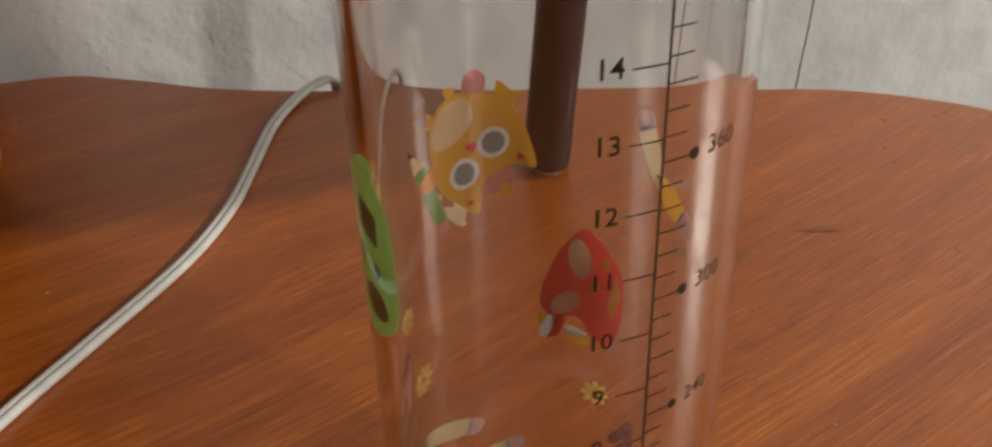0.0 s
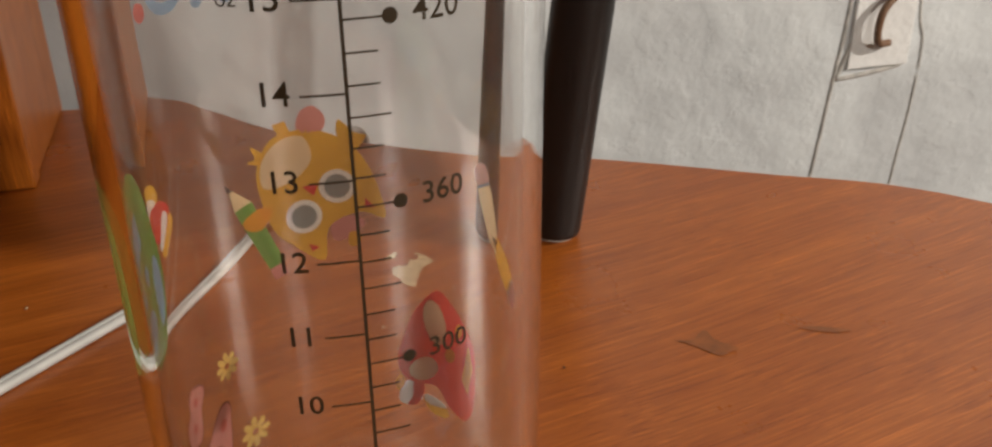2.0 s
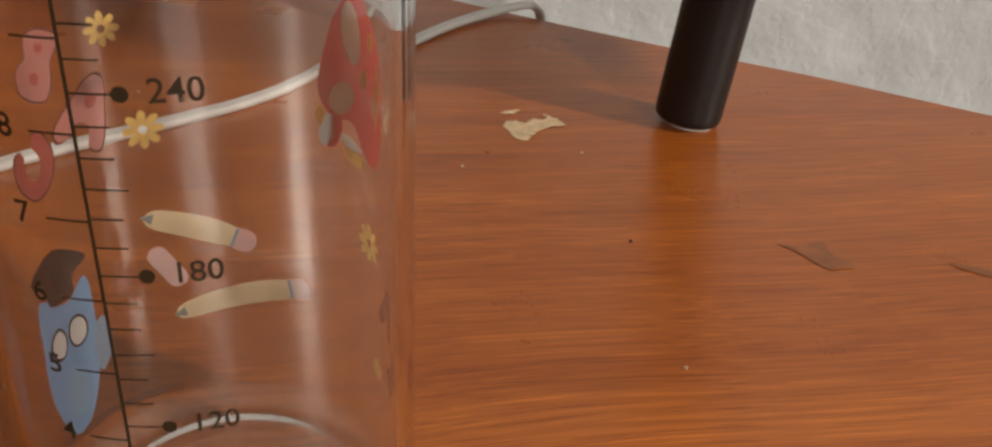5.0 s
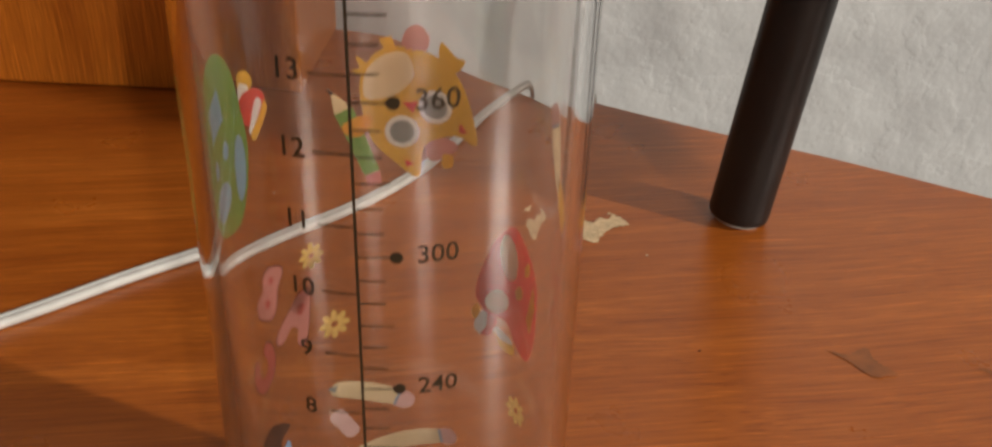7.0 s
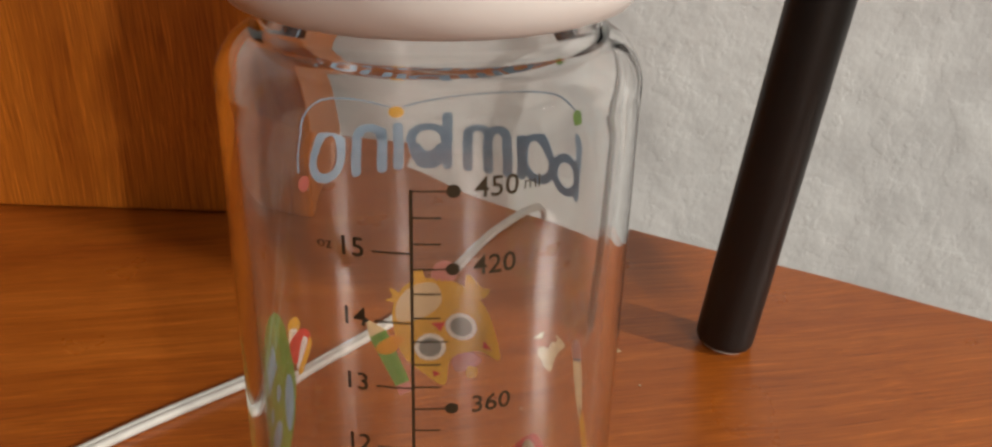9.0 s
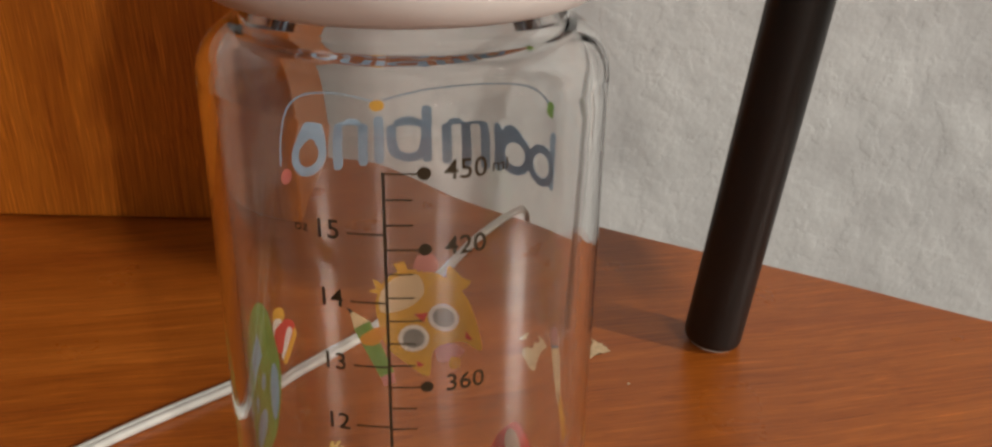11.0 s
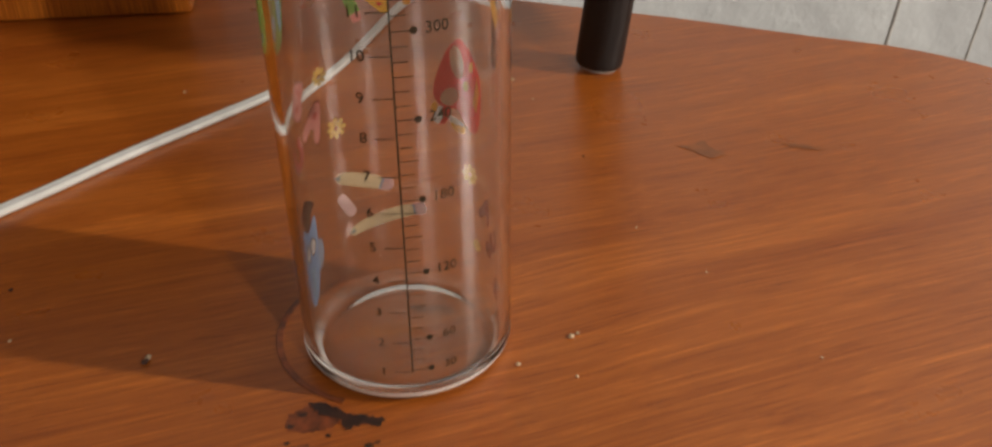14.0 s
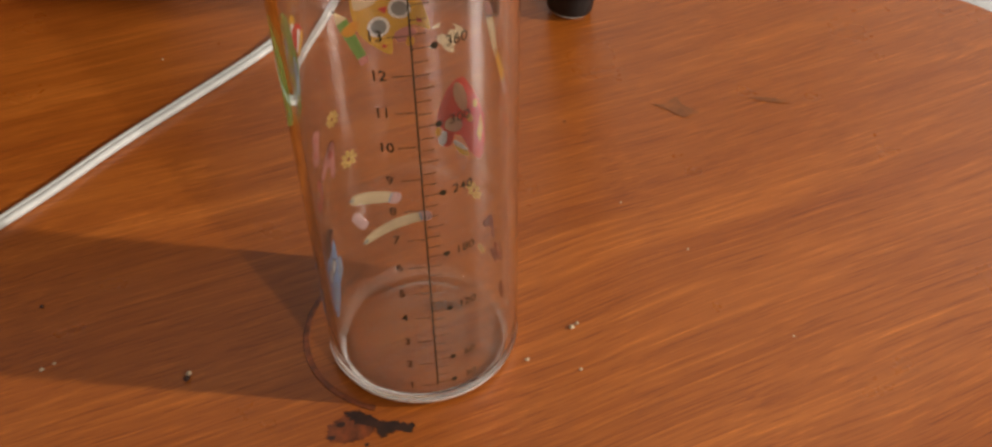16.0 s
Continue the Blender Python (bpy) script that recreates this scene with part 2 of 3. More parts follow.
def box(x0, x1, y0, y1, z0, z1, bevel=0.0):
    bm = bmesh.new()
    bmesh.ops.create_cube(bm, size=1.0)
    for v in bm.verts:
        v.co = ((x0 + x1) / 2 + v.co.x * (x1 - x0), (y0 + y1) / 2 + v.co.y * (y1 - y0), (z0 + z1) / 2 + v.co.z * (z1 - z0))
    if bevel:
        bmesh.ops.bevel(bm, geom=bm.edges[:], offset=bevel, segments=3, affect="EDGES", profile=0.5)
    return bm


def lathe(profile, steps=96, closed=False):
    """Turn (radius, height) pairs round the z axis."""
    bm = bmesh.new()
    rings = []
    for r, z in profile:
        if r < 1e-6:
            rings.append([bm.verts.new((0, 0, z))])
        else:
            rings.append([bm.verts.new((r * math.cos(2 * math.pi * k / steps), r * math.sin(2 * math.pi * k / steps), z)) for k in range(steps)])
    for a, b in zip(rings, rings[1:]):
        for k in range(steps):
            j = (k + 1) % steps
            if len(a) == 1 and len(b) == 1:
                continue
            if len(a) == 1:
                bm.faces.new((a[0], b[j], b[k]))
            elif len(b) == 1:
                bm.faces.new((a[k], a[j], b[0]))
            else:
                bm.faces.new((a[k], a[j], b[j], b[k]))
    bmesh.ops.recalc_face_normals(bm, faces=bm.faces[:])
    return bm


def arc(cx, cz, r, a0, a1, n):
    return [(cx + r * math.cos(radians(a0 + (a1 - a0) * k / n)), cz + r * math.sin(radians(a0 + (a1 - a0) * k / n))) for k in range(n + 1)]


def spline(points, per=8, closed=False):
    """Catmull-Rom curve through points of any dimension."""
    p = [Vector(q) for q in points]
    n = len(p)
    out = []
    for i in range(n if closed else n - 1):
        a, b, c, d = (p[(i - 1) % n], p[i], p[(i + 1) % n], p[(i + 2) % n]) if closed else (p[max(i - 1, 0)], p[i], p[i + 1], p[min(i + 2, n - 1)])
        for k in range(per):
            t = k / per
            out.append(0.5 * ((2 * b) + (c - a) * t + (2 * a - 5 * b + 4 * c - d) * t * t + (3 * b - a - 3 * c + d) * t * t * t))
    if not closed:
        out.append(p[-1])
    return out


def tube(points, radius, steps=10):
    bm = bmesh.new()
    rings = []
    for i, p in enumerate(points):
        d = (points[min(i + 1, len(points) - 1)] - points[max(i - 1, 0)]).normalized()
        side = d.cross(Vector((0, 0, 1)))
        side = side.normalized() if side.length > 1e-4 else Vector((1, 0, 0))
        up = side.cross(d).normalized()
        rings.append([bm.verts.new(p + radius * (math.cos(2 * math.pi * k / steps) * side + math.sin(2 * math.pi * k / steps) * up)) for k in range(steps)])
    for a, b in zip(rings, rings[1:]):
        for k in range(steps):
            bm.faces.new((a[k], a[(k + 1) % steps], b[(k + 1) % steps], b[k]))
    bm.faces.new(rings[0][::-1])
    bm.faces.new(rings[-1])
    bmesh.ops.recalc_face_normals(bm, faces=bm.faces[:])
    return bm


def slab(outline, z0, z1, bevel=0.0, segments=3):
    """An upright prism on an outline in x and y, its edges rounded."""
    bm = bmesh.new()
    bottom = bm.faces.new([bm.verts.new((p[0], p[1], z0)) for p in outline])
    top = bmesh.ops.extrude_face_region(bm, geom=[bottom])
    for v in [g for g in top["geom"] if isinstance(g, bmesh.types.BMVert)]:
        v.co.z = z1
    bmesh.ops.recalc_face_normals(bm, faces=bm.faces[:])
    if bevel:
        rim = [e for e in bm.edges if abs(e.verts[0].co.z - e.verts[1].co.z) < 1e-6]
        bmesh.ops.bevel(bm, geom=rim, offset=bevel, segments=segments, affect="EDGES", profile=0.5)
    return bm


# ---- the room ----
WALL_Y = 0.47
tagged(part("wall_north", box(-1.9, 2.7, WALL_Y, WALL_Y + 0.12, -0.75, 1.85), PLASTER), "uneven white plastered wall behind the table", "wall", kind="structure")
# Unseen room walls and ceiling, kept dark to hold down bounced light.
tagged(part("wall_south", box(-1.9, 2.7, -3.12, -3.0, -0.75, 1.85), ROOM), "plain dark room wall out of view", "wall", kind="structure")
tagged(part("wall_west", box(-2.02, -1.9, -3.0, WALL_Y, -0.75, 1.85), ROOM), "plain dark room wall out of view", "wall", kind="structure")
tagged(part("wall_east", box(2.7, 2.82, -3.0, WALL_Y, -0.75, 1.85), ROOM), "plain dark room wall out of view", "wall", kind="structure")
tagged(part("floor", box(-2.02, 2.82, -3.12, WALL_Y + 0.12, -0.85, -0.75), FLOOR), "plain brown room floor", "floor", kind="structure")
tagged(part("ceiling", box(-2.02, 2.82, -3.12, WALL_Y + 0.12, 1.85, 1.95), ROOM), "plain dark ceiling out of view", "ceiling", kind="structure")

# ---- the table ----
EDGE = [(-0.90, 0.02), (-0.78, 0.30), (-0.58, 0.42), (-0.34, 0.443), (-0.17, 0.4445), (-0.085, 0.438), (-0.045, 0.412), (0.0, 0.371), (0.061, 0.3335), (0.121, 0.3005), (0.174, 0.274), (0.236, 0.2375), (0.281, 0.212), (0.314, 0.180), (0.337, 0.140), (0.365, 0.04), (0.375, -0.15), (0.33, -0.47), (0.12, -0.72), (-0.30, -0.78), (-0.70, -0.62), (-0.90, -0.30)]


def build_table():
    ob = new("table")
    tagged(ob, "worn orange-brown varnished wooden table with rounded edge", "table")
    outline = [(p.x, p.y) for p in spline([(x, y, 0) for x, y in EDGE], 8, True)]
    part("tabletop", slab(outline[::-1], -0.026, 0.0, 0.003), WOOD, ob)
    for x, y in ((-0.55, 0.05), (0.22, -0.02), (-0.50, -0.50), (0.10, -0.50)):
        leg = part("leg", lathe([(0.0, -0.75), (0.018, -0.75), (0.024, -0.4), (0.028, -0.0262), (0.0, -0.0262)], 24), PANEL, ob, smooth=True)
        leg.location = (x, y, 0)
    return ob


build_table()


# ---- wooden cabinet beside the wall ----
def build_cabinet():
    ob = new("wooden_cabinet")
    tagged(ob, "varnished orange wooden cabinet standing at the back of the table", "cabinet")
    part("front_panel", box(-0.62, -0.112, 0.322, 0.338, 0.0005, 0.2505, 0.0015), PANEL, ob)
    part("side_panel", box(-0.128, -0.1135, 0.3385, 0.440, 0.0005, 0.2505, 0.001), PANEL, ob)


build_cabinet()


# ---- black pole ----
def build_pole():
    ob = new("black_pole")
    tagged(ob, "straight black satin pole standing on the table", "pole")
    ob.location = (0.1101, 0.2061, 0.0)
    prof = [(0.0, 0.0013), (0.0108, 0.0013), (0.0117, 0.0019), (0.0122, 0.003), (0.0124, 0.005), (0.0124, 0.5200), (0.0116, 0.5230), (0.0, 0.5240)]
    lean = Vector((0.1045, -0.0205, 1)).to_track_quat("Z", "Y").to_matrix().to_4x4()
    # The pale disc stands in for the bright reflection line under the pole.
    for name, bm, mat, label in (("tube", lathe(prof, 48), BLACK, ""), ("reflection_disc", lathe([(0.0, 0.0), (0.0098, 0.0), (0.0098, 0.0012), (0.0, 0.0012)], 32), CORD, "thin pale disc under the pole for the bright reflection line")):
        bm.transform(Matrix.Translation((0, 0, 0.0010)) @ lean)
        part(name, bm, mat, ob, label, smooth=True)


build_pole()


# ---- unseen round blocker, added to shade the back of the table ----
def build_pot():
    ob = new("shade_blocker")
    tagged(ob, "dark round blocker out of view, added to shade the table", "pot")
    ob.location = (0.50, 0.060, 0.0)
    part("blocker_body", lathe([(0.0, 0.236)] + arc(0.0, 0.312, 0.073, -85, 0, 12) + [(0.073, 0.40), (0.073, 0.56), (0.070, 0.56), (0.069, 0.33), (0.0, 0.26)], 48), BLACK, ob, smooth=True)
    part("cord", tube([Vector((0, 0, 0.25)), Vector((0, 0, 1.0)), Vector((0, 0, 1.849))], 0.004, 8), CORD, ob)


build_pot()


# ---- unseen bulb behind bulb_right, added for glints on the glass ----
def build_bulb():
    glow = bpy.data.materials.new("glowing_bulb")
    glow.use_nodes = True
    b = glow.node_tree.nodes["Principled BSDF"]
    b.inputs["Emission Color"].default_value = (1.0, 0.90, 0.785, 1)
    b.inputs["Emission Strength"].default_value = 300.0
    ob = new("glint_bulb")
    tagged(ob, "glowing light bulb out of view, added for glints on the glass", "light bulb")
    ob.location = (1.995, -0.685, 1.062)
    part("globe", lathe([(0.0, -0.030)] + arc(0.0, 0.0, 0.030, -80, 55, 12) + [(0.013, 0.034)], 32), glow, ob, smooth=True)
    part("socket", lathe([(0.0, 0.034), (0.014, 0.034), (0.014, 0.075), (0.004, 0.085), (0.0, 0.085)], 24), BLACK, ob, smooth=True)
    part("cord", tube([Vector((0, 0, 0.08)), Vector((0, 0, 0.4)), Vector((0, 0, 0.787))], 0.003, 8), CORD, ob)


build_bulb()


# ---- small chandelier in the room ----
def build_chandelier():
    glow = bpy.data.materials.new("glowing_candle_bulb")
    glow.use_nodes = True
    b = glow.node_tree.nodes["Principled BSDF"]
    b.inputs["Emission Color"].default_value = (1.0, 0.90, 0.79, 1)
    b.inputs["Emission Strength"].default_value = 220.0
    ob = new("chandelier")
    tagged(ob, "small black chandelier with glowing candle bulbs", "chandelier")
    ob.location = (0.97, -2.05, 1.06)
    part("rod", tube([Vector((0, 0, 0.16)), Vector((0, 0, 0.4)), Vector((0, 0, 0.789))], 0.006, 8), BLACK, ob)
    part("hub", lathe([(0.0, 0.12), (0.02, 0.13), (0.026, 0.145), (0.02, 0.16), (0.0, 0.165)], 24), BLACK, ob, smooth=True)
    for k in range(5):
        c, d = math.cos(2 * math.pi * k / 5 + 0.3), math.sin(2 * math.pi * k / 5 + 0.3)
        way = spline([(0.02 * c, 0.02 * d, 0.145), (0.10 * c, 0.10 * d, 0.105), (0.17 * c, 0.17 * d, 0.125), (0.18 * c, 0.18 * d, 0.15)], 6)
        part("arm", tube(way, 0.005, 8), BLACK, ob, smooth=True)
        bulb = part("bulb", lathe([(0.0, 0.0), (0.009, 0.002), (0.016, 0.02), (0.017, 0.032), (0.010, 0.055), (0.0, 0.068)], 20), glow, ob, "glowing candle bulb", smooth=True)
        bulb.location = (0.18 * c, 0.18 * d, 0.151)


build_chandelier()


# ---- white cable ----
def build_cable():
    ob = new("power_cable")
    tagged(ob, "white flat twin power cable lying across the table", "cable")
    way = [(-0.62, -0.22, 0), (-0.42, -0.098, 0), (-0.26, 0.008, 0), (-0.1615, 0.0905, 0), (-0.1160, 0.1365, 0), (-0.0870, 0.1640, 0), (-0.0500, 0.2000, 0), (-0.0260, 0.2330, 0), (-0.0085, 0.2675, 0), (0.0115, 0.3070, 0.0005), (0.0330, 0.3340, 0.0015), (0.0470, 0.3420, 0.0030), (0.0525, 0.3440, 0.0010), (0.0555, 0.3460, -0.008), (0.0560, 0.3475, -0.05), (0.054, 0.350, -0.30)]
    line = spline(way, 10)
    for s in (-1, 1):
        pts = []
        for i, p in enumerate(line):
            d = line[min(i + 1, len(line) - 1)] - line[max(i - 1, 0)]
            d.z = 0
            n = Vector((-d.y, d.x, 0))
            n = n.normalized() if n.length > 1e-5 else Vector((-1, 0, 0))
            pts.append(p + n * 0.0013 * s + Vector((0, 0, 0.0018)))
        part("strand", tube(pts, 0.00180, 12), CORD, ob, smooth=True)


build_cable()

# ---- the bottle ----
RO, RI = 0.0330, 0.0302
bottle = new("baby_bottle")
tagged(bottle, "clear glass feeding bottle with coloured prints and measuring scale", "bottle")


def build_glass():
    outer = [(0.0, 0.0014), (0.020, 0.0012), (0.0250, 0.0004), (0.0265, 0.0)] + arc(0.0278, 0.0052, 0.0052, -90, 0, 8) + [(RO, 0.012), (RO, 0.06), (RO, 0.12), (RO, 0.1760)]
    outer += arc(0.0245, 0.1787, 0.0085, 6, 78, 10) + [(0.0258, 0.1888), (0.0254, 0.1915), (0.0254, 0.208)]
    inner = [(0.0232, 0.208), (0.0232, 0.1900)] + arc(0.0236, 0.1783, 0.0066, 70, 0, 9) + [(RI, 0.15), (RI, 0.12), (RI, 0.06), (RI, 0.014)] + arc(0.0262, 0.0074, 0.0040, 0, -90, 8) + [(0.012, 0.0032), (0.0, 0.0032)]
    whole = lathe(outer + inner, 128)
    whole.normal_update()

    # Outer wall facing away from bulb_right; only this glass casts a shadow.
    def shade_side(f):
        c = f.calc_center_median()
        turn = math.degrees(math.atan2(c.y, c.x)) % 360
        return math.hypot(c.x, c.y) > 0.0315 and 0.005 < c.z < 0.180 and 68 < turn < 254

    for name, side in (("glass_body", False), ("glass_shadow_side", True)):
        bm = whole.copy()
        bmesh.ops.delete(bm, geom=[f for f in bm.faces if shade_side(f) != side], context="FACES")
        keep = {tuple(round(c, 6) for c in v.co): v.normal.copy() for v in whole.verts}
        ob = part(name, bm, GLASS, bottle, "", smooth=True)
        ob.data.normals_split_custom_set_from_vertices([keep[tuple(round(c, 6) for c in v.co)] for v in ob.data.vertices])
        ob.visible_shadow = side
    whole.free()
    rim = arc(0.0278, 0.0055, 0.0054, -78, -10, 7)
    part("base_rim", lathe(rim, 96), RIM_WHITE, bottle, "whitish rim round the glass base, its highlight painted in", smooth=True)
    film = [(0.0, 0.0035), (0.0120, 0.0035)] + arc(0.0262, 0.0075, 0.0038, -89, 0, 8) + [(RI - 0.0002, 0.05), (RI - 0.0002, 0.10), (RI - 0.0002, 0.15), (RI - 0.0002, 0.177)]
    part("tinted_film", lathe(film, 96), FILM, bottle, "faint milky film inside the glass with a shade tint", smooth=True)


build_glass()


def build_collar():
    prof = [(0.0256, 0.1922), (0.0262, 0.1908), (0.0280, 0.1908), (0.0300, 0.1916), (0.0316, 0.1938), (0.0328, 0.1958), (0.0334, 0.200), (0.0334, 0.219), (0.0322, 0.2225), (0.0300, 0.224), (0.0, 0.224)]
    part("screw_collar", lathe(prof, 96), COLLAR, bottle, "milk-white plastic screw collar", smooth=True)
    dome = [(0.0275, 0.2242), (0.0275, 0.236), (0.0255, 0.254)] + arc(0.015, 0.256, 0.0105, 0, 90, 6) + [(0.0, 0.2665)]
    part("cap", lathe(dome, 64), COLLAR, bottle, "milk-white plastic domed cap", smooth=True)


build_collar()


BACK = math.pi * RO


def bend(bm, lift):
    """Wrap a flat print, drawn in metres as arc length and height, round the glass."""
    us = [v.co.x for v in bm.verts]
    u = math.floor(min(us) / 0.0012) * 0.0012
    while u < max(us):
        bmesh.ops.bisect_plane(bm, geom=bm.verts[:] + bm.edges[:] + bm.faces[:], plane_co=(u, 0, 0), plane_no=(1, 0, 0))
        u += 0.0012
    r = RO + lift
    for v in bm.verts:
        s = abs(v.co.x) - BACK
        wide = 1 + 0.11 * max(0.0, 1 - (s / 0.046) ** 4) if abs(s) < 0.06 else 1.0
        a = math.copysign(BACK + s * wide, v.co.x) / RO
        v.co = (r * math.sin(a), -r * math.cos(a), v.co.y)
    return bm


def flat(shapes, u0, z0, turn=0.0, size=1.0):
    """Flat faces from outlines in millimetres, turned, scaled and set at (u0, z0)."""
    bm = bmesh.new()
    c, s = math.cos(radians(turn)), math.sin(radians(turn))
    for pts in shapes:
        f = bm.faces.new([bm.verts.new((u0 + 0.001 * size * (p[0] * c - p[1] * s), z0 + 0.001 * size * (p[0] * s + p[1] * c), 0)) for p in pts])
        if f.calc_area() > 0 and f.normal.z < 0:
            f.normal_flip()
    bmesh.ops.triangulate(bm, faces=bm.faces[:])
    return bm


def oval(cx, cy, rx, ry, turn=0, n=20):
    c, s = math.cos(radians(turn)), math.sin(radians(turn))
    return [(cx + rx * math.cos(a) * c - ry * math.sin(a) * s, cy + rx * math.cos(a) * s + ry * math.sin(a) * c) for a in (2 * math.pi * k / n for k in range(n))]


def blob(points, per=5):
    return [(p.x, p.y) for p in spline([(x, y, 0) for x, y in points], per, True)]


def capsule(x0, y0, x1, y1, w):
    a = math.degrees(math.atan2(y1 - y0, x1 - x0))
    return arc(x1, y1, w / 2, a - 90, a + 90, 6) + arc(x0, y0, w / 2, a + 90, a + 270, 6)


def stroke(points, w):
    """A band of even width along a curve."""
    left, right = [], []
    for i, p in enumerate(points):
        d = Vector(points[min(i + 1, len(points) - 1)]) - Vector(points[max(i - 1, 0)])
        n = Vector((-d.y, d.x)).normalized() * w / 2
        left.append((p[0] + n.x, p[1] + n.y))
        right.append((p[0] - n.x, p[1] - n.y))
    return left + right[::-1]


def ring_faces(cx, cy, ro, ri, n=24, sx=1.0):
    out = []
    for k in range(n):
        a, b = 2 * math.pi * k / n, 2 * math.pi * (k + 1) / n
        out.append([(cx + sx * ro * math.cos(a), cy + ro * math.sin(a)), (cx + sx * ro * math.cos(b), cy + ro * math.sin(b)), (cx + sx * ri * math.cos(b), cy + ri * math.sin(b)), (cx + sx * ri * math.cos(a), cy + ri * math.sin(a))])
    return out


def printed(name, shapes, colour, parent=bottle, u=BACK, z=0.0, turn=0.0, layer=1, label="", size=1.0):
    """One colour of a print; its details show on both faces of the print, as on real glass."""
    z += 0.002
    bm = bend(flat(shapes, u, z, turn, size), -0.0006 + 0.00007 * (layer - 1))
    if layer > 1:
        under = bend(flat(shapes, u, z, turn, size), -0.0006 - 0.00007 * (layer - 1))
        me = mesh_of(under, "under")
        bm.from_mesh(me)
        bpy.data.meshes.remove(me)
    return part(name, bm, INK[colour], parent, label)


def text_bm(body, size, u, z, turn=0.0, offset=0.0, mirror=False):
    cu = bpy.data.curves.new("lettering", "FONT")
    cu.body, cu.size, cu.align_x, cu.align_y, cu.offset = body, size, "CENTER", "CENTER", offset
    cu.resolution_u = 3
    ob = bpy.data.objects.new("lettering", cu)
    scene.collection.objects.link(ob)
    me = bpy.data.meshes.new_from_object(ob.evaluated_get(bpy.context.evaluated_depsgraph_get()))
    bm = bmesh.new()
    bm.from_mesh(me)
    bpy.data.objects.remove(ob)
    bpy.data.curves.remove(cu)
    bpy.data.meshes.remove(me)
    bm.transform(Matrix.Translation((u, z, 0)) @ Matrix.Rotation(radians(turn), 4, "Z"))
    return bm


# measuring scale
OZ = 0.01077


def height_ml(ml):
    return 0.0128 + (ml - 28.41) * OZ / 28.41


def build_scale():
    bars = [[(-0.22, 12.6), (0.22, 12.6), (0.22, 172.8), (-0.22, 172.8)]]
    for k in range(1, 16):
        z = 1000 * (0.0128 + OZ * (k - 1))
        bars.append([(-5.3, z - 0.14), (0, z - 0.14), (0, z + 0.14), (-5.3, z + 0.14)])
    for ml in range(40, 451, 10):
        z = 1000 * height_ml(ml)
        w = 5.0 if ml % 30 == 0 else 3.9
        bars.append([(0, z - 0.13), (w, z - 0.13), (w, z + 0.13), (0, z + 0.13)])
    z = 1000 * height_ml(30)
    bars.append([(0, z - 0.13), (5, z - 0.13), (5, z + 0.13), (0, z + 0.13)])
    scale = part("measuring_scale", bend(flat(bars, 0, 0), 0.0001), INK["scale"], bottle, "fine brown-black printed measuring scale")
    for k in range(1, 16):
        part("number", bend(text_bm(str(k), 0.0041, -0.0083, 0.0130 + OZ * (k - 1), offset=0.00004), 0.0001), INK["scale"], scale)
    part("unit", bend(text_bm("oz", 0.0024, -0.0122, 0.0130 + OZ * 14), 0.0001), INK["scale"], scale)
    for ml in (30, 60, 120, 180, 240, 300, 360, 420, 450):
        part("dot", bend(flat([oval(5.5, 0, 0.95, 0.95)], 0, height_ml(ml)), 0.0001), INK["scale"], scale)
        part("number", bend(text_bm(str(ml), 0.0041, 0.0113, height_ml(ml) + 0.0002, offset=0.00003), 0.0001), INK["scale"], scale)
    part("unit", bend(text_bm("ml", 0.0027, 0.0163, height_ml(450) + 0.0002), 0.0001), INK["scale"], scale)


build_scale()


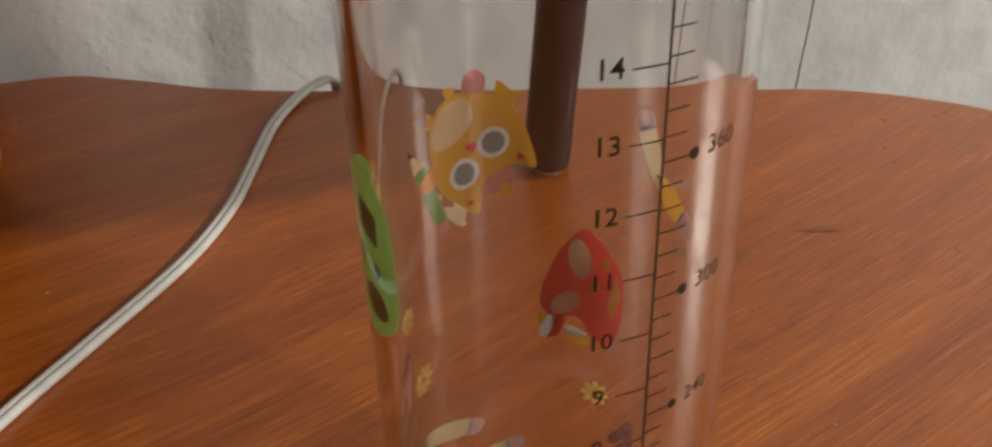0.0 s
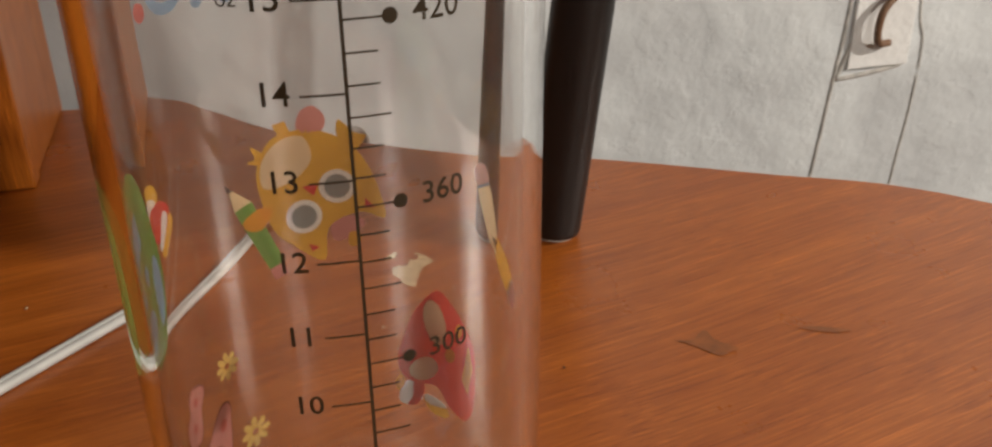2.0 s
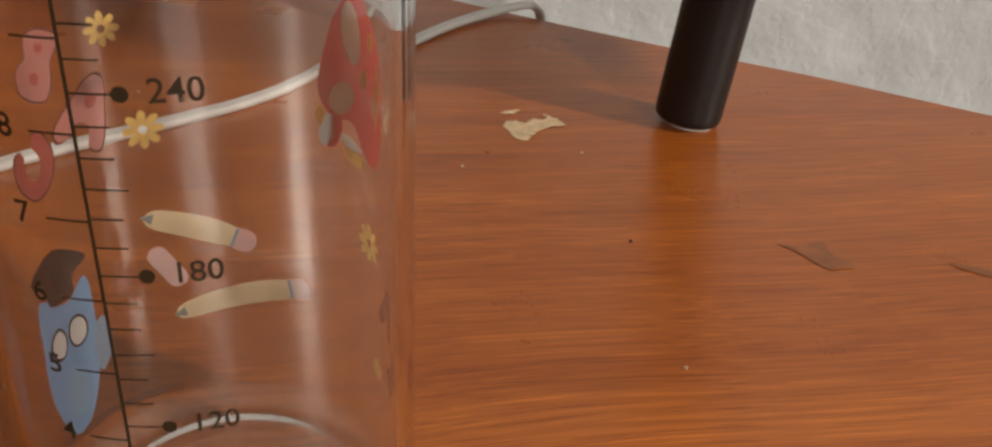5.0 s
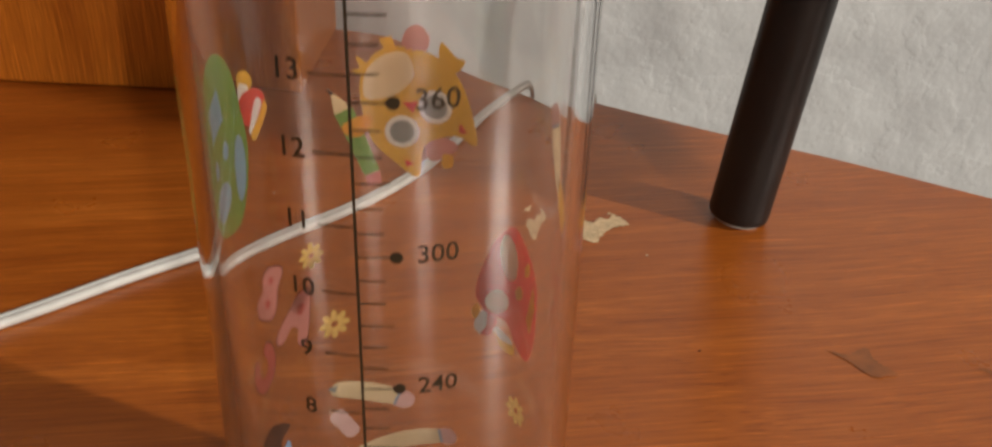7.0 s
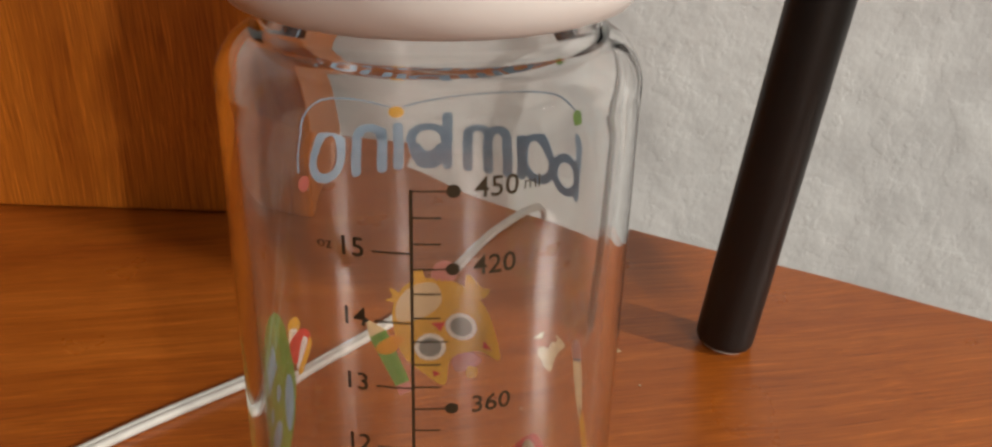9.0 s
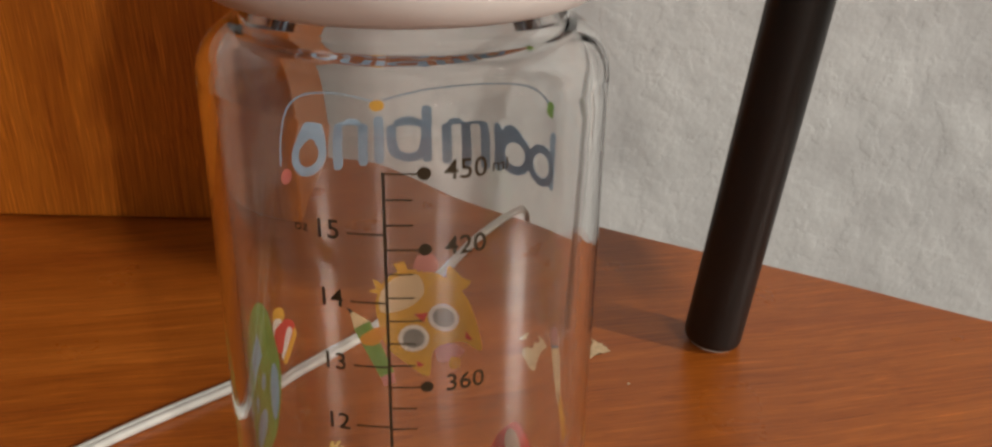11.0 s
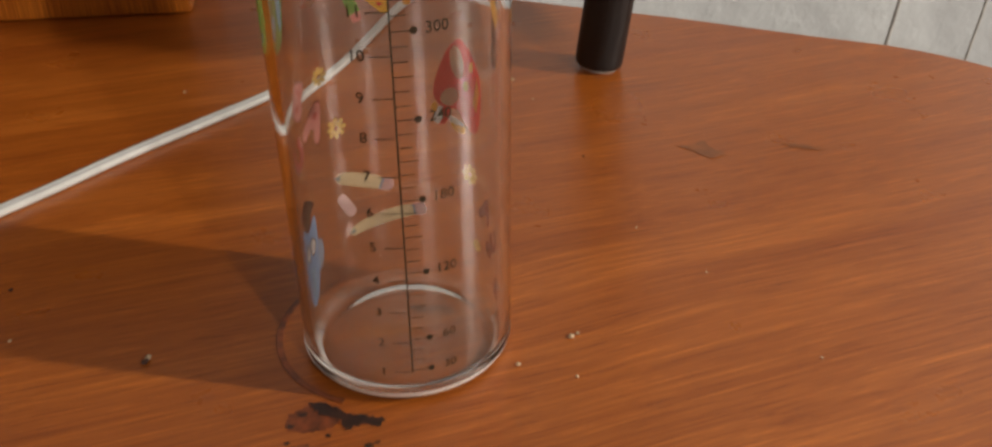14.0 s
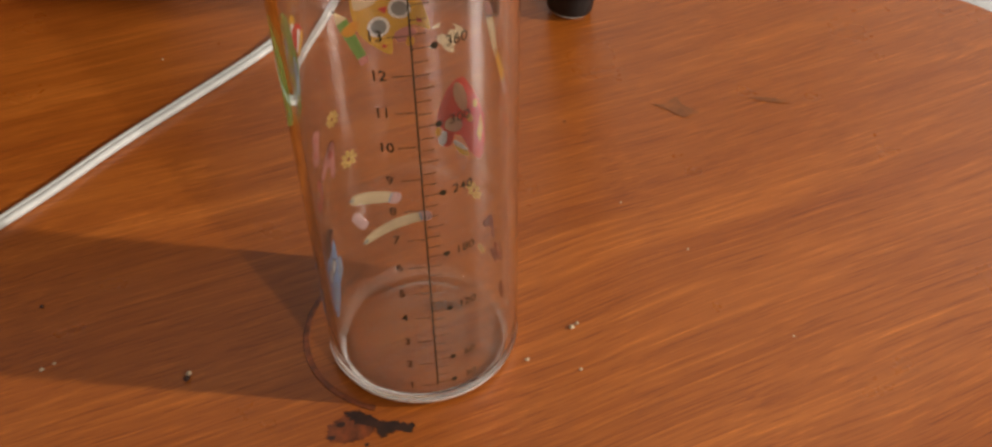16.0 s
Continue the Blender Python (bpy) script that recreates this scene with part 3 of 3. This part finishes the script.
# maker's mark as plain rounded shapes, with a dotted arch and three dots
def build_mark():
    def stamped(*args, **more):
        return printed(*args, z=0.0012, **more)

    mark = stamped("maker_mark", ring_faces(23.6, 152.0, 4.6, 2.6, sx=0.9), "slate", label="slate-blue rounded shapes in a row")
    stamped("rounded_bar", [capsule(12.0, 148.2, 12.0, 154.4, 2.0), capsule(17.2, 148.2, 17.2, 153.4, 2.0), stroke(arc(14.6, 153.0, 2.7, 180, 0, 10), 1.9)], "slate", mark)
    stamped("rounded_bar", [capsule(8.8, 148.4, 8.8, 155.6, 2.0)], "slate", mark)
    stamped("ring", ring_faces(3.0, 151.9, 4.4, 2.5), "slate", mark, layer=2)
    stamped("rounded_bar", [capsule(-0.6, 148.4, -0.6, 158.4, 2.0)], "slate", mark)
    stamped("rounded_bar", [capsule(-4.6, 148.2, -4.6, 154.2, 2.0), capsule(-8.6, 148.2, -8.6, 153.2, 2.0), capsule(-12.6, 148.2, -12.6, 153.2, 2.0), stroke(arc(-6.6, 153.4, 2.1, 180, 0, 9), 1.8), stroke(arc(-10.6, 153.4, 2.1, 180, 0, 9), 1.8)], "slate", mark)
    stamped("ring", ring_faces(-19.4, 151.9, 4.4, 2.5), "slate", mark, layer=2)
    stamped("rounded_bar", [capsule(-15.6, 148.4, -15.6, 154.6, 2.0)], "slate", mark)
    stamped("ring", ring_faces(-26.8, 151.6, 4.3, 2.5), "slate", mark, layer=2)
    stamped("rounded_bar", [capsule(-30.3, 148.4, -30.3, 158.4, 2.0)], "slate", mark)
    for cx, cz, col in ((-29.6, 162.4, "green"), (9.0, 159.4, "yellow"), (29.6, 149.0, "rose")):
        stamped("dot", [oval(cx, cz, 1.5, 1.6)], col, mark)
    way = spline([(30.9, 151.8, 0), (29.6, 159.4, 0), (24.5, 163.6, 0), (17.0, 163.4, 0), (10.2, 160.8, 0)], 9) + spline([(7.6, 160.9, 0), (-1.2, 164.0, 0), (-12, 165.8, 0), (-22.5, 166.0, 0), (-28.4, 163.6, 0)], 12)
    dashes = [capsule(p.x, p.y, p.x + 0.55 * (q - p).normalized().x, p.y + 0.55 * (q - p).normalized().y, 0.45) for p, q in zip(way, way[1:])]
    stamped("dotted_arch", dashes, "slate", mark)


build_mark()


def flower(u, z, r, turn=0):
    petals = [oval(r * 0.66 * math.cos(a), r * 0.66 * math.sin(a), r * 0.36, r * 0.22, math.degrees(a), 10) for a in (2 * math.pi * k / 8 for k in range(8))]
    f = printed("printed_flower", petals, "pale_yellow", u=BACK + u * 0.001, z=z * 0.001, turn=turn)
    printed("heart", ring_faces(0, 0, r * 0.42, r * 0.24, 14), "pale_yellow", f, u=BACK + u * 0.001, z=z * 0.001, layer=2)


for spec in ((18.6, 61.8, 3.6), (-26.4, 45.2, 3.6), (23.0, 80.5, 3.0), (-29.5, 19.4, 2.2)):
    flower(*spec)


def pencil_print(u, z, turn, length, width, body="cream", tip="grey", end="lilac"):
    h, w = length / 2, width / 2
    at = dict(u=BACK + u * 0.001, z=z * 0.001, turn=turn)
    p = printed("printed_pencil", [blob([(-h + 4, -w), (h - 4, -w * 1.05), (h - 4, w), (-h + 4, w), (-h + 1, 0)], 4)], body, **at, label="printed pencil in cream and pink")
    printed("tip", [[(-h + 2.6, -w * 0.55), (-h, 0), (-h + 2.6, w * 0.55)]], tip, p, layer=2, **at)
    printed("eraser", [blob([(h - 3.8, -w), (h - 1, -w), (h, 0), (h - 1, w), (h - 3.8, w)], 4)], end, p, layer=2, **at)
    printed("ferrule", [[(h - 4.4, -w), (h - 3.8, -w), (h - 3.8, w), (h - 4.4, w)]], "slate", p, layer=3, **at)


pencil_print(11.4, 40.8, 203, 22, 4.2)
pencil_print(4.4, 25.2, 168, 27.5, 4.0)
pencil_print(-39.0, 112.4, 66, 17.5, 4.6, "cream", "cream")
pencil_print(-47.5, 103.5, 212, 16, 4.8, "yellow", "black", "lilac")
printed("printed_eraser", [capsule(19.2, 36.4, 16.0, 30.6, 3.8)], "lilac", label="pale pink printed eraser")


def build_rocket():
    r = printed("printed_rocket", [blob([(-18, 85), (-22.4, 89.8), (-26, 88), (-31.2, 82), (-32.9, 76), (-32.0, 66), (-29.3, 60.6), (-25, 62), (-21.6, 66.4), (-16.6, 66), (-13.4, 69), (-13.6, 74), (-16, 81)])], "red", label="red printed rocket with cream windows")
    printed("window", [oval(-21.9, 82.2, 2.6, 5.2, -8)], "cream", r, layer=2)
    printed("window", [oval(-18.9, 70.2, 2.5, 3.9, 48)], "cream", r, layer=2)
    printed("patch", [[(-30.7, 80), (-28.4, 70.6), (-30.1, 67.8), (-31.9, 75)]], "yellow", r, layer=2)
    printed("patch", [oval(-28.0, 82.2, 0.9, 1.8, 15)], "yellow", r, layer=2)
    printed("patch", [oval(-25.4, 75.4, 1.2, 1.8, 20)], "yellow", r, layer=2)
    printed("flame", [blob([(-15.5, 66.5), (-13.4, 64), (-13.2, 60.6), (-16.5, 60.4), (-18.5, 64)])], "white", r)
    printed("flame", [blob([(-13.6, 67.6), (-12.3, 65.6), (-13.0, 63.5), (-14.4, 65.5)])], "yellow", r, layer=2)
    printed("flame", [blob([(-18.5, 62.5), (-21.5, 61.8), (-24.2, 61.0), (-24.0, 58.9), (-20.5, 59.2)])], "yellow", r)
    printed("flame", [blob([(-18.8, 63.6), (-21.5, 63.2), (-24, 61.8), (-21.4, 61.2), (-19, 61.8)])], "white", r, layer=2)
    printed("fin", [blob([(-16.5, 66.5), (-18.8, 65.4), (-17.2, 61.0), (-14.8, 60.2), (-16, 62.6)])], "red", r, layer=3)


build_rocket()


def build_satchel():
    def stamped(*args, **more):
        return printed(*args, u=BACK - 0.0025, **more)

    s = stamped("printed_backpack", [blob([(45.5, 126), (42.4, 119), (40.6, 110), (42.6, 102), (47.5, 96.8), (56, 97.5), (62.5, 103), (63.5, 116), (61, 126.5), (53, 130)])], "green", label="green printed backpack with blue pockets")
    stamped("shade", [blob([(45.5, 126), (42.4, 119), (40.6, 110), (42.6, 102), (46.5, 99), (46.0, 110), (48, 121)])], "dark_green", s, layer=2)
    stamped("pocket", [oval(45.2, 107.0, 3.0, 6.4, 8)], "sky", s, layer=3)
    stamped("pocket", [oval(55.5, 104.2, 4.6, 3.2, -8)], "sky", s, layer=2)
    stamped("pocket", [[(51, 118), (58.5, 116), (59, 122), (52.5, 124)]], "sky", s, layer=2)
    stamped("pocket", [oval(51.5, 112.4, 1.4, 1.8)], "sky", s, layer=2)
    stamped("pocket", [oval(57.4, 111.0, 1.3, 1.7)], "sky", s, layer=2)
    stamped("flame", [blob([(42.0, 123.8), (38.5, 123.6), (36.9, 121.2), (39.5, 119.4), (42.0, 120.6)])], "yellow", s)
    stamped("flame", [blob([(42.0, 121.8), (39.4, 121.4), (38.4, 120.2), (42, 118.4)])], "white", s, layer=2)
    stamped("flame", [blob([(41.9, 119.4), (36.6, 120.0), (33.8, 117.6), (36.0, 114.6), (39.6, 113.4), (41.4, 115.4)])], "red", s, layer=3)
    stamped("flame", [blob([(36.6, 117.8), (34.8, 116.6), (37.6, 113.0), (39.4, 112.2)])], "white", s, layer=4)
    stamped("flame", [blob([(34.2, 117.0), (33.6, 114.8), (37.4, 110.4), (38.8, 111.4), (36.0, 114.2)])], "yellow", s, layer=5)


build_satchel()


def build_yellow_shape():
    c = printed("printed_yellow_shape", [blob([(10.6, 112), (10.4, 117.5), (7.3, 122.2), (1.5, 123.2), (-4.3, 121.4), (-8.9, 117), (-11.6, 110), (-12.4, 104.4), (-7.7, 105.6), (-1.6, 102.6), (-0.3, 95.6), (5.0, 99.6), (8.8, 104.3)], 4)], "yellow", label="yellow printed rounded shape with pale discs")
    printed("pale_patch", [blob([(9.6, 113), (9.6, 118), (6, 121.6), (1.6, 121.8), (0.5, 117), (4.5, 113.2)])], "cream", c, layer=2)
    for u, z in ((-3.8, 111.2), (2.8, 105.6)):
        d = printed("disc", [oval(u, z, 3.4, 3.5)], "white", c, layer=2)
        printed("inner_disc", [oval(u, z, 2.4, 2.5)], "grey", d, layer=3)
    printed("wedge", [[(-0.4, 112.2), (2.6, 111.8), (0.6, 109.6)]], "red", c, layer=3)
    printed("wedge", [[(-8.8, 108.6), (-10.6, 106.6), (-8.6, 106.4)]], "red", c, layer=2)
    printed("wedge", [[(2.4, 99.6), (0.4, 98.6), (2.0, 97.8)]], "red", c, layer=2)
    printed("crest", [blob([(2.4, 123), (1.8, 126.4), (-0.6, 127.6), (-2.6, 125.4), (-1.8, 122.6)])], "pink", c)
    printed("tuft", [blob([(-4.6, 121), (-5.0, 124.6), (-7.8, 121.9), (-9.8, 121.4), (-7.6, 118.6)], 3)], "yellow", c)
    printed("tuft", [blob([(9.0, 119.6), (11.2, 121.6), (10.6, 119.2), (12.2, 118.8), (9.8, 117.8)], 3)], "yellow", c)
    printed("tuft", [blob([(5.4, 122.2), (6.8, 125), (5.2, 124.2), (4.6, 125.4), (3.8, 122.6)], 3)], "yellow", c)
    printed("ribbon", [blob([(-2.0, 103), (-5.6, 104.8), (-8.6, 103.2), (-5.2, 100.2), (-2.6, 99.6)], 4)], "pink", c)
    printed("ribbon", [blob([(-5.4, 101.2), (-7.4, 101), (-7.2, 98.6), (-5.2, 98.4)], 3)], "yellow", c, layer=2)
    p = printed("printed_pencil", [[(15.9, 110.2), (12.3, 111.2), (7.4, 97.2), (10.4, 96.2)]], "green", c, layer=2)
    printed("stripe", [[(14.3, 110.6), (13.0, 111.0), (8.0, 97.0), (9.2, 96.6)]], "dark_green", p, layer=3)
    printed("tip", [[(15.9, 110.2), (12.3, 111.2), (16.6, 115.2)]], "cream", p, layer=2)
    printed("lead", [[(16.7, 114.2), (15.8, 114.5), (17.3, 116.2)]], "black", p, layer=3)
    printed("eraser", [[(7.4, 97.2), (10.4, 96.2), (9.6, 93.6), (7.0, 94.4)]], "pink", p, layer=2)
    printed("holder", [blob([(14.6, 107.6), (11.4, 109.2), (8.6, 108.6), (10.6, 105.2), (13.4, 105.4)], 4)], "amber", c, layer=4)


build_yellow_shape()


def build_blue_shape():
    c = printed("printed_blue_shape", [blob([(34.0, 38), (39, 35.4), (44, 36.0), (49.4, 38.8), (51, 30), (51.4, 20), (47.5, 10), (42.5, 8.4), (38, 11), (34.4, 19), (33.4, 29)])], "blue", label="blue printed rounded shape with dark flat top")
    printed("flat_top", [blob([(33.0, 42), (41.5, 46.2), (50.6, 43.4), (47, 39.6), (46, 36.4), (38, 36.0), (37.2, 39.6)], 3)], "black", c, layer=2)
    for u in (38.6, 45.6):
        d = printed("disc", [oval(u, 28.6, 3.2, 3.3)], "black", c, layer=2)
        printed("inner_disc", [oval(u, 28.6, 2.6, 2.7)], "white", d, layer=3)
    printed("pale_patch", [oval(42.4, 17.0, 4.2, 5.6)], "sky", c, layer=2)
    printed("wing", [blob([(34.4, 26), (31.6, 28.4), (30.4, 24), (31.4, 19.6), (34.2, 17.6)], 4)], "slate", c, layer=2)


build_blue_shape()


BUBBLE = {
    "A": ([blob([(-0.6, 5.6), (1.4, 5.0), (2.8, 1.0), (4.4, -3.8), (3.2, -5.4), (1.6, -4.4), (0.6, -1.8), (-1.4, -2.0), (-2.4, -4.6), (-4.2, -4.8), (-4.2, -2.6), (-2.2, 2.6)], 4)], [oval(-0.2, 1.9, 0.9, 1.2)]),
    "B": ([blob([(-3.2, 5.2), (0.6, 5.2), (2.6, 3.2), (2.0, 0.8), (4.2, -1.4), (3.4, -4.4), (0.2, -5.4), (-3.0, -5.0), (-3.8, -2.4), (-3.2, 0.6), (-4.0, 3.4)], 4)], [oval(-0.6, 2.7, 0.85, 0.8), oval(-0.2, -2.1, 1.1, 1.0)]),
    "C": ([stroke(arc(0, 0, 3.7, 55, 305, 22), 2.9), oval(2.1, 3.0, 1.45, 1.45), oval(2.1, -3.0, 1.45, 1.45)], []),
}


def letter(body, u, z, turn, size, colour):
    """A rounded bubble letter with a dark rim, showing on both faces of the print."""
    at = dict(u=BACK + u * 0.001, z=z * 0.001, turn=turn)
    shapes, holes = BUBBLE[body]
    rim = printed("printed_letter", shapes, "outline", label="bubble letter %s printed in %s" % (body, "red" if colour == "rose" else "pink"), size=size * 1.07, **at)
    printed("fill", shapes, colour, rim, layer=2, size=size, **at)
    for h in holes:
        printed("eye", [h], "rose", rim, layer=3, size=size, **at)


letter("B", 36.4, 77.4, 20, 1.05, "pink")
letter("A", 28.0, 67.2, 30, 1.15, "pink")
letter("C", 42.0, 62.0, 75, 1.15, "rose")
letter("A", -35.6, 35.4, 18, 0.85, "pink")
letter("C", -43.6, 28.0, 60, 0.85, "rose")
letter("B", -39.4, 23.4, 35, 0.72, "pink")
letter("B", -47.0, 10.8, 10, 0.7, "pink")

# ---- plastered-over cable channel on the wall ----
GAP = material("grey_open_joint", (0.40, 0.39, 0.37), 0.9, noise_scale=120, vary=0.35)
RUST = material("bare_brown_wire", (0.16, 0.085, 0.045), 0.6, noise_scale=200, vary=0.3)
FILLER = material("bluish_white_filler", (0.70, 0.71, 0.71), 0.75, noise_scale=40, vary=0.05, bump=0.5, bump_scale=120)


def build_channel():
    ob = new("cable_channel")
    tagged(ob, "roughly filled cable channel with open joints in the plaster", "cable channel")

    def seam(points, width, name="joint"):
        line = spline(points, 8)
        bm = tube([Vector((p.x, WALL_Y + 0.0003, p.z)) for p in line], width, 8)
        part(name, bm, GAP, ob, smooth=True)

    seam([(0.405, 0, -0.40), (0.420, 0, -0.20), (0.4290, 0, -0.110), (0.4350, 0, -0.042), (0.4380, 0, -0.010), (0.4400, 0, 0.028), (0.444, 0, 0.16)], 0.0017)
    seam([(0.500, 0, -0.40), (0.504, 0, -0.20), (0.5075, 0, -0.126), (0.5115, 0, -0.074), (0.5115, 0, -0.022), (0.5025, 0, 0.019), (0.500, 0, 0.16)], 0.0014)
    seam([(0.4366, 0, -0.0435), (0.452, 0, -0.0425), (0.474, 0, -0.0400), (0.4937, 0, -0.0365)], 0.0021)
    seam([(0.4366, 0, -0.0430), (0.4430, 0, -0.0250), (0.4520, 0, 0.0020), (0.4600, 0, 0.0180)], 0.0022)
    part("filling", box(0.4440, 0.4985, WALL_Y - 0.0030, WALL_Y + 0.004, -0.036, 0.075, 0.0012), FILLER, ob, "smooth bluish-white filler patch")
    hook = spline([(0.4940, WALL_Y - 0.006, 0.027), (0.4760, WALL_Y - 0.010, 0.0245), (0.4620, WALL_Y - 0.012, 0.0130), (0.4590, WALL_Y - 0.012, -0.0020), (0.4630, WALL_Y - 0.010, -0.0140), (0.4755, WALL_Y - 0.0055, -0.0162)], 8)
    part("wire", tube(hook, 0.0030, 8), RUST, ob, "bent bare brown wire end", smooth=True)

build_channel()

# ---- marks and crumbs on the table ----
STAIN = material("dark_dried_stain", (0.030, 0.010, 0.006), 0.35, noise_scale=180, vary=0.5)
MARK = material("brown_water_mark", (0.23, 0.068, 0.0112), 0.3, noise_scale=120, vary=0.35)
CHIP = material("bare_chipped_wood", (0.62, 0.46, 0.28), 0.7, noise_scale=240, vary=0.2, bump=0.4, bump_scale=700)
CRUMB = material("pale_crumb", (0.55, 0.42, 0.28), 0.8, noise_scale=900, vary=0.2)
DARKCRUMB = material("dark_speck", (0.05, 0.02, 0.015), 0.7, noise_scale=900, vary=0.3)


def patch(name, points, mat, label, category, lift=0.00025, rough=0.0016, seed=1):
    """A thin dried or chipped patch with a ragged rim."""
    rnd = random.Random(seed)
    pts = []
    for p in spline([(x, y, 0) for x, y in points], 9, True):
        pts.append((p.x + rnd.uniform(-1, 1) * rough, p.y + rnd.uniform(-1, 1) * rough * 0.7))
    bm = bmesh.new()
    face = bm.faces.new([bm.verts.new((p[0], p[1], lift)) for p in pts])
    face.normal_update()
    if face.normal.z < 0:
        face.normal_flip()
    bmesh.ops.triangulate(bm, faces=bm.faces[:])
    ob = part(name, bm, mat)
    return tagged(ob, label, category, kind="")


def crumb(x, y, r, mat, seed):
    rnd = random.Random(seed)
    bm = bmesh.new()
    bmesh.ops.create_icosphere(bm, subdivisions=2, radius=r)
    for v in bm.verts:
        v.co *= rnd.uniform(0.65, 1.15)
        v.co.z = v.co.z * 0.6 + r * 0.5
    for v in bm.verts:
        v.co.z = max(v.co.z, 0.0)
    ob = part("crumb", bm, mat)
    ob.location = (x, y, 0.0001)
    ob.rotation_euler = (0, 0, rnd.uniform(0, 6))
    tagged(ob, "small %s crumb lying on the table" % ("pale" if mat == CRUMB else "dark"), "crumb", group="crumbs on the table")


SMUDGE_AND_SHADE = material("reddish_smear_and_shade", (0.17, 0.040, 0.010), 0.4, noise_scale=260, vary=0.55)
patch("ink_smear", [(-0.0370, -0.0330), (-0.0320, -0.0300), (-0.0260, -0.0300), (-0.0215, -0.0345), (-0.0230, -0.0385), (-0.0265, -0.0400), (-0.0310, -0.0405), (-0.0365, -0.0385)], SMUDGE_AND_SHADE, "thin reddish smear round the dried ink on the table", "stain", lift=0.00012, seed=9, rough=0.0007)
patch("ink_smear", [(-0.0375, -0.0470), (-0.0330, -0.0450), (-0.0290, -0.0475), (-0.0330, -0.0505), (-0.0370, -0.0510)], SMUDGE_AND_SHADE, "faint reddish smear beside the dried ink", "stain", lift=0.00012, seed=10, rough=0.0007)
patch("ink_stain", [(-0.031, -0.0285), (-0.026, -0.0292), (-0.021, -0.0335), (-0.014, -0.0365), (-0.0095, -0.0380), (-0.011, -0.0408), (-0.016, -0.0392), (-0.020, -0.0410), (-0.0225, -0.0360), (-0.028, -0.0335)], STAIN, "dark dried ink smear on the table", "stain", seed=3, rough=0.0009)
patch("ink_stain", [(-0.0335, -0.0555), (-0.028, -0.0510), (-0.021, -0.0502), (-0.0175, -0.0505), (-0.0195, -0.0530), (-0.024, -0.0522), (-0.030, -0.0545), (-0.0325, -0.0600), (-0.0350, -0.0610)], STAIN, "curved dark dried ink smear on the table", "stain", seed=4, rough=0.0006)
patch("water_mark", [(0.1250, 0.1150), (0.1310, 0.1140), (0.1350, 0.1165), (0.1385, 0.1180), (0.1395, 0.1110), (0.1445, 0.1046), (0.1400, 0.1030), (0.1365, 0.1020), (0.1330, 0.1055), (0.1300, 0.1105)], MARK, "brown scuffed mark on the table varnish", "stain", seed=5, rough=0.0004)
patch("water_mark", [(0.1720, 0.1100), (0.1780, 0.1090), (0.1840, 0.1062), (0.1890, 0.1030), (0.1835, 0.1030), (0.1775, 0.1055)], MARK, "thin brown scratch in the table varnish", "stain", seed=6, rough=0.0003)
patch("chipped_patch", [(0.0425, 0.1950), (0.0440, 0.1880), (0.0466, 0.1822), (0.0502, 0.1795), (0.0530, 0.1850), (0.0581, 0.1925), (0.0600, 0.1945), (0.0655, 0.1970), (0.0610, 0.2030), (0.0567, 0.2064), (0.0575, 0.2005), (0.0531, 0.2012), (0.0500, 0.1965), (0.0455, 0.1980)], CHIP, "pale bare patch of chipped varnish on the table", "chip", seed=7, rough=0.0009)
patch("chipped_patch", [(0.0400, 0.2050), (0.0440, 0.2078), (0.0475, 0.2095), (0.0455, 0.2048)], CHIP, "small pale bare chip in the varnish", "chip", seed=8, rough=0.0006)
for n, (x, y, r) in enumerate(((-0.0365, -0.0375, 0.0012), (-0.0370, -0.0440, 0.0009), (-0.0350, -0.0480, 0.0011), (-0.0140, -0.0480, 0.0013), (-0.0115, -0.0470, 0.0008), (-0.0255, -0.0425, 0.0009), (-0.0380, -0.0610, 0.0015), (-0.0180, -0.0575, 0.0010), (-0.0330, -0.0330, 0.0014))):
    patch("ink_speck", [(x - r, y), (x, y + r * 0.7), (x + r * 1.3, y + r * 0.2), (x + r * 0.2, y - r * 0.8)], STAIN, "tiny dried ink speck on the table", "stain", lift=0.0002, rough=0.0003, seed=60 + n)
# Dark arc painted on the table for the shadow ring of the bottle's base.
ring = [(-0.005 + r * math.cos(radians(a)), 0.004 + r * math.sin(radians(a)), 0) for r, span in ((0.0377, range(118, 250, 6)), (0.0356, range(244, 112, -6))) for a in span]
tagged(part("ring_shade", slab([(p[0], p[1]) for p in ring], 0.0001, 0.0003), SMUDGE_AND_SHADE), "thin dark ring beside the bottle, painted for its base shadow", "stain")
for n, (x, y, r, m) in enumerate(((0.052, -0.009, 0.0011, CRUMB), (0.0545, -0.0075, 0.0007, CRUMB), (0.033, -0.020, 0.0008, CRUMB), (0.050, -0.028, 0.0007, CRUMB), (-0.082, -0.001, 0.0012, CRUMB), (-0.0825, -0.003, 0.0013, DARKCRUMB), (-0.136, 0.043, 0.0009, DARKCRUMB), (0.082, 0.111, 0.0006, DARKCRUMB), (-0.132, 0.012, 0.0009, CRUMB), (-0.128, 0.014, 0.0007, CRUMB), (0.107, 0.02, 0.0005, CRUMB), (0.09, 0.052, 0.0005, CRUMB), (0.128, -0.03, 0.0005, CRUMB), (-0.02, 0.245, 0.0008, CRUMB), (0.03, 0.155, 0.0006, CRUMB), (0.07, 0.172, 0.0006, CRUMB), (-0.10, 0.205, 0.0007, CRUMB))):
    crumb(x, y, r, m, 40 + n)
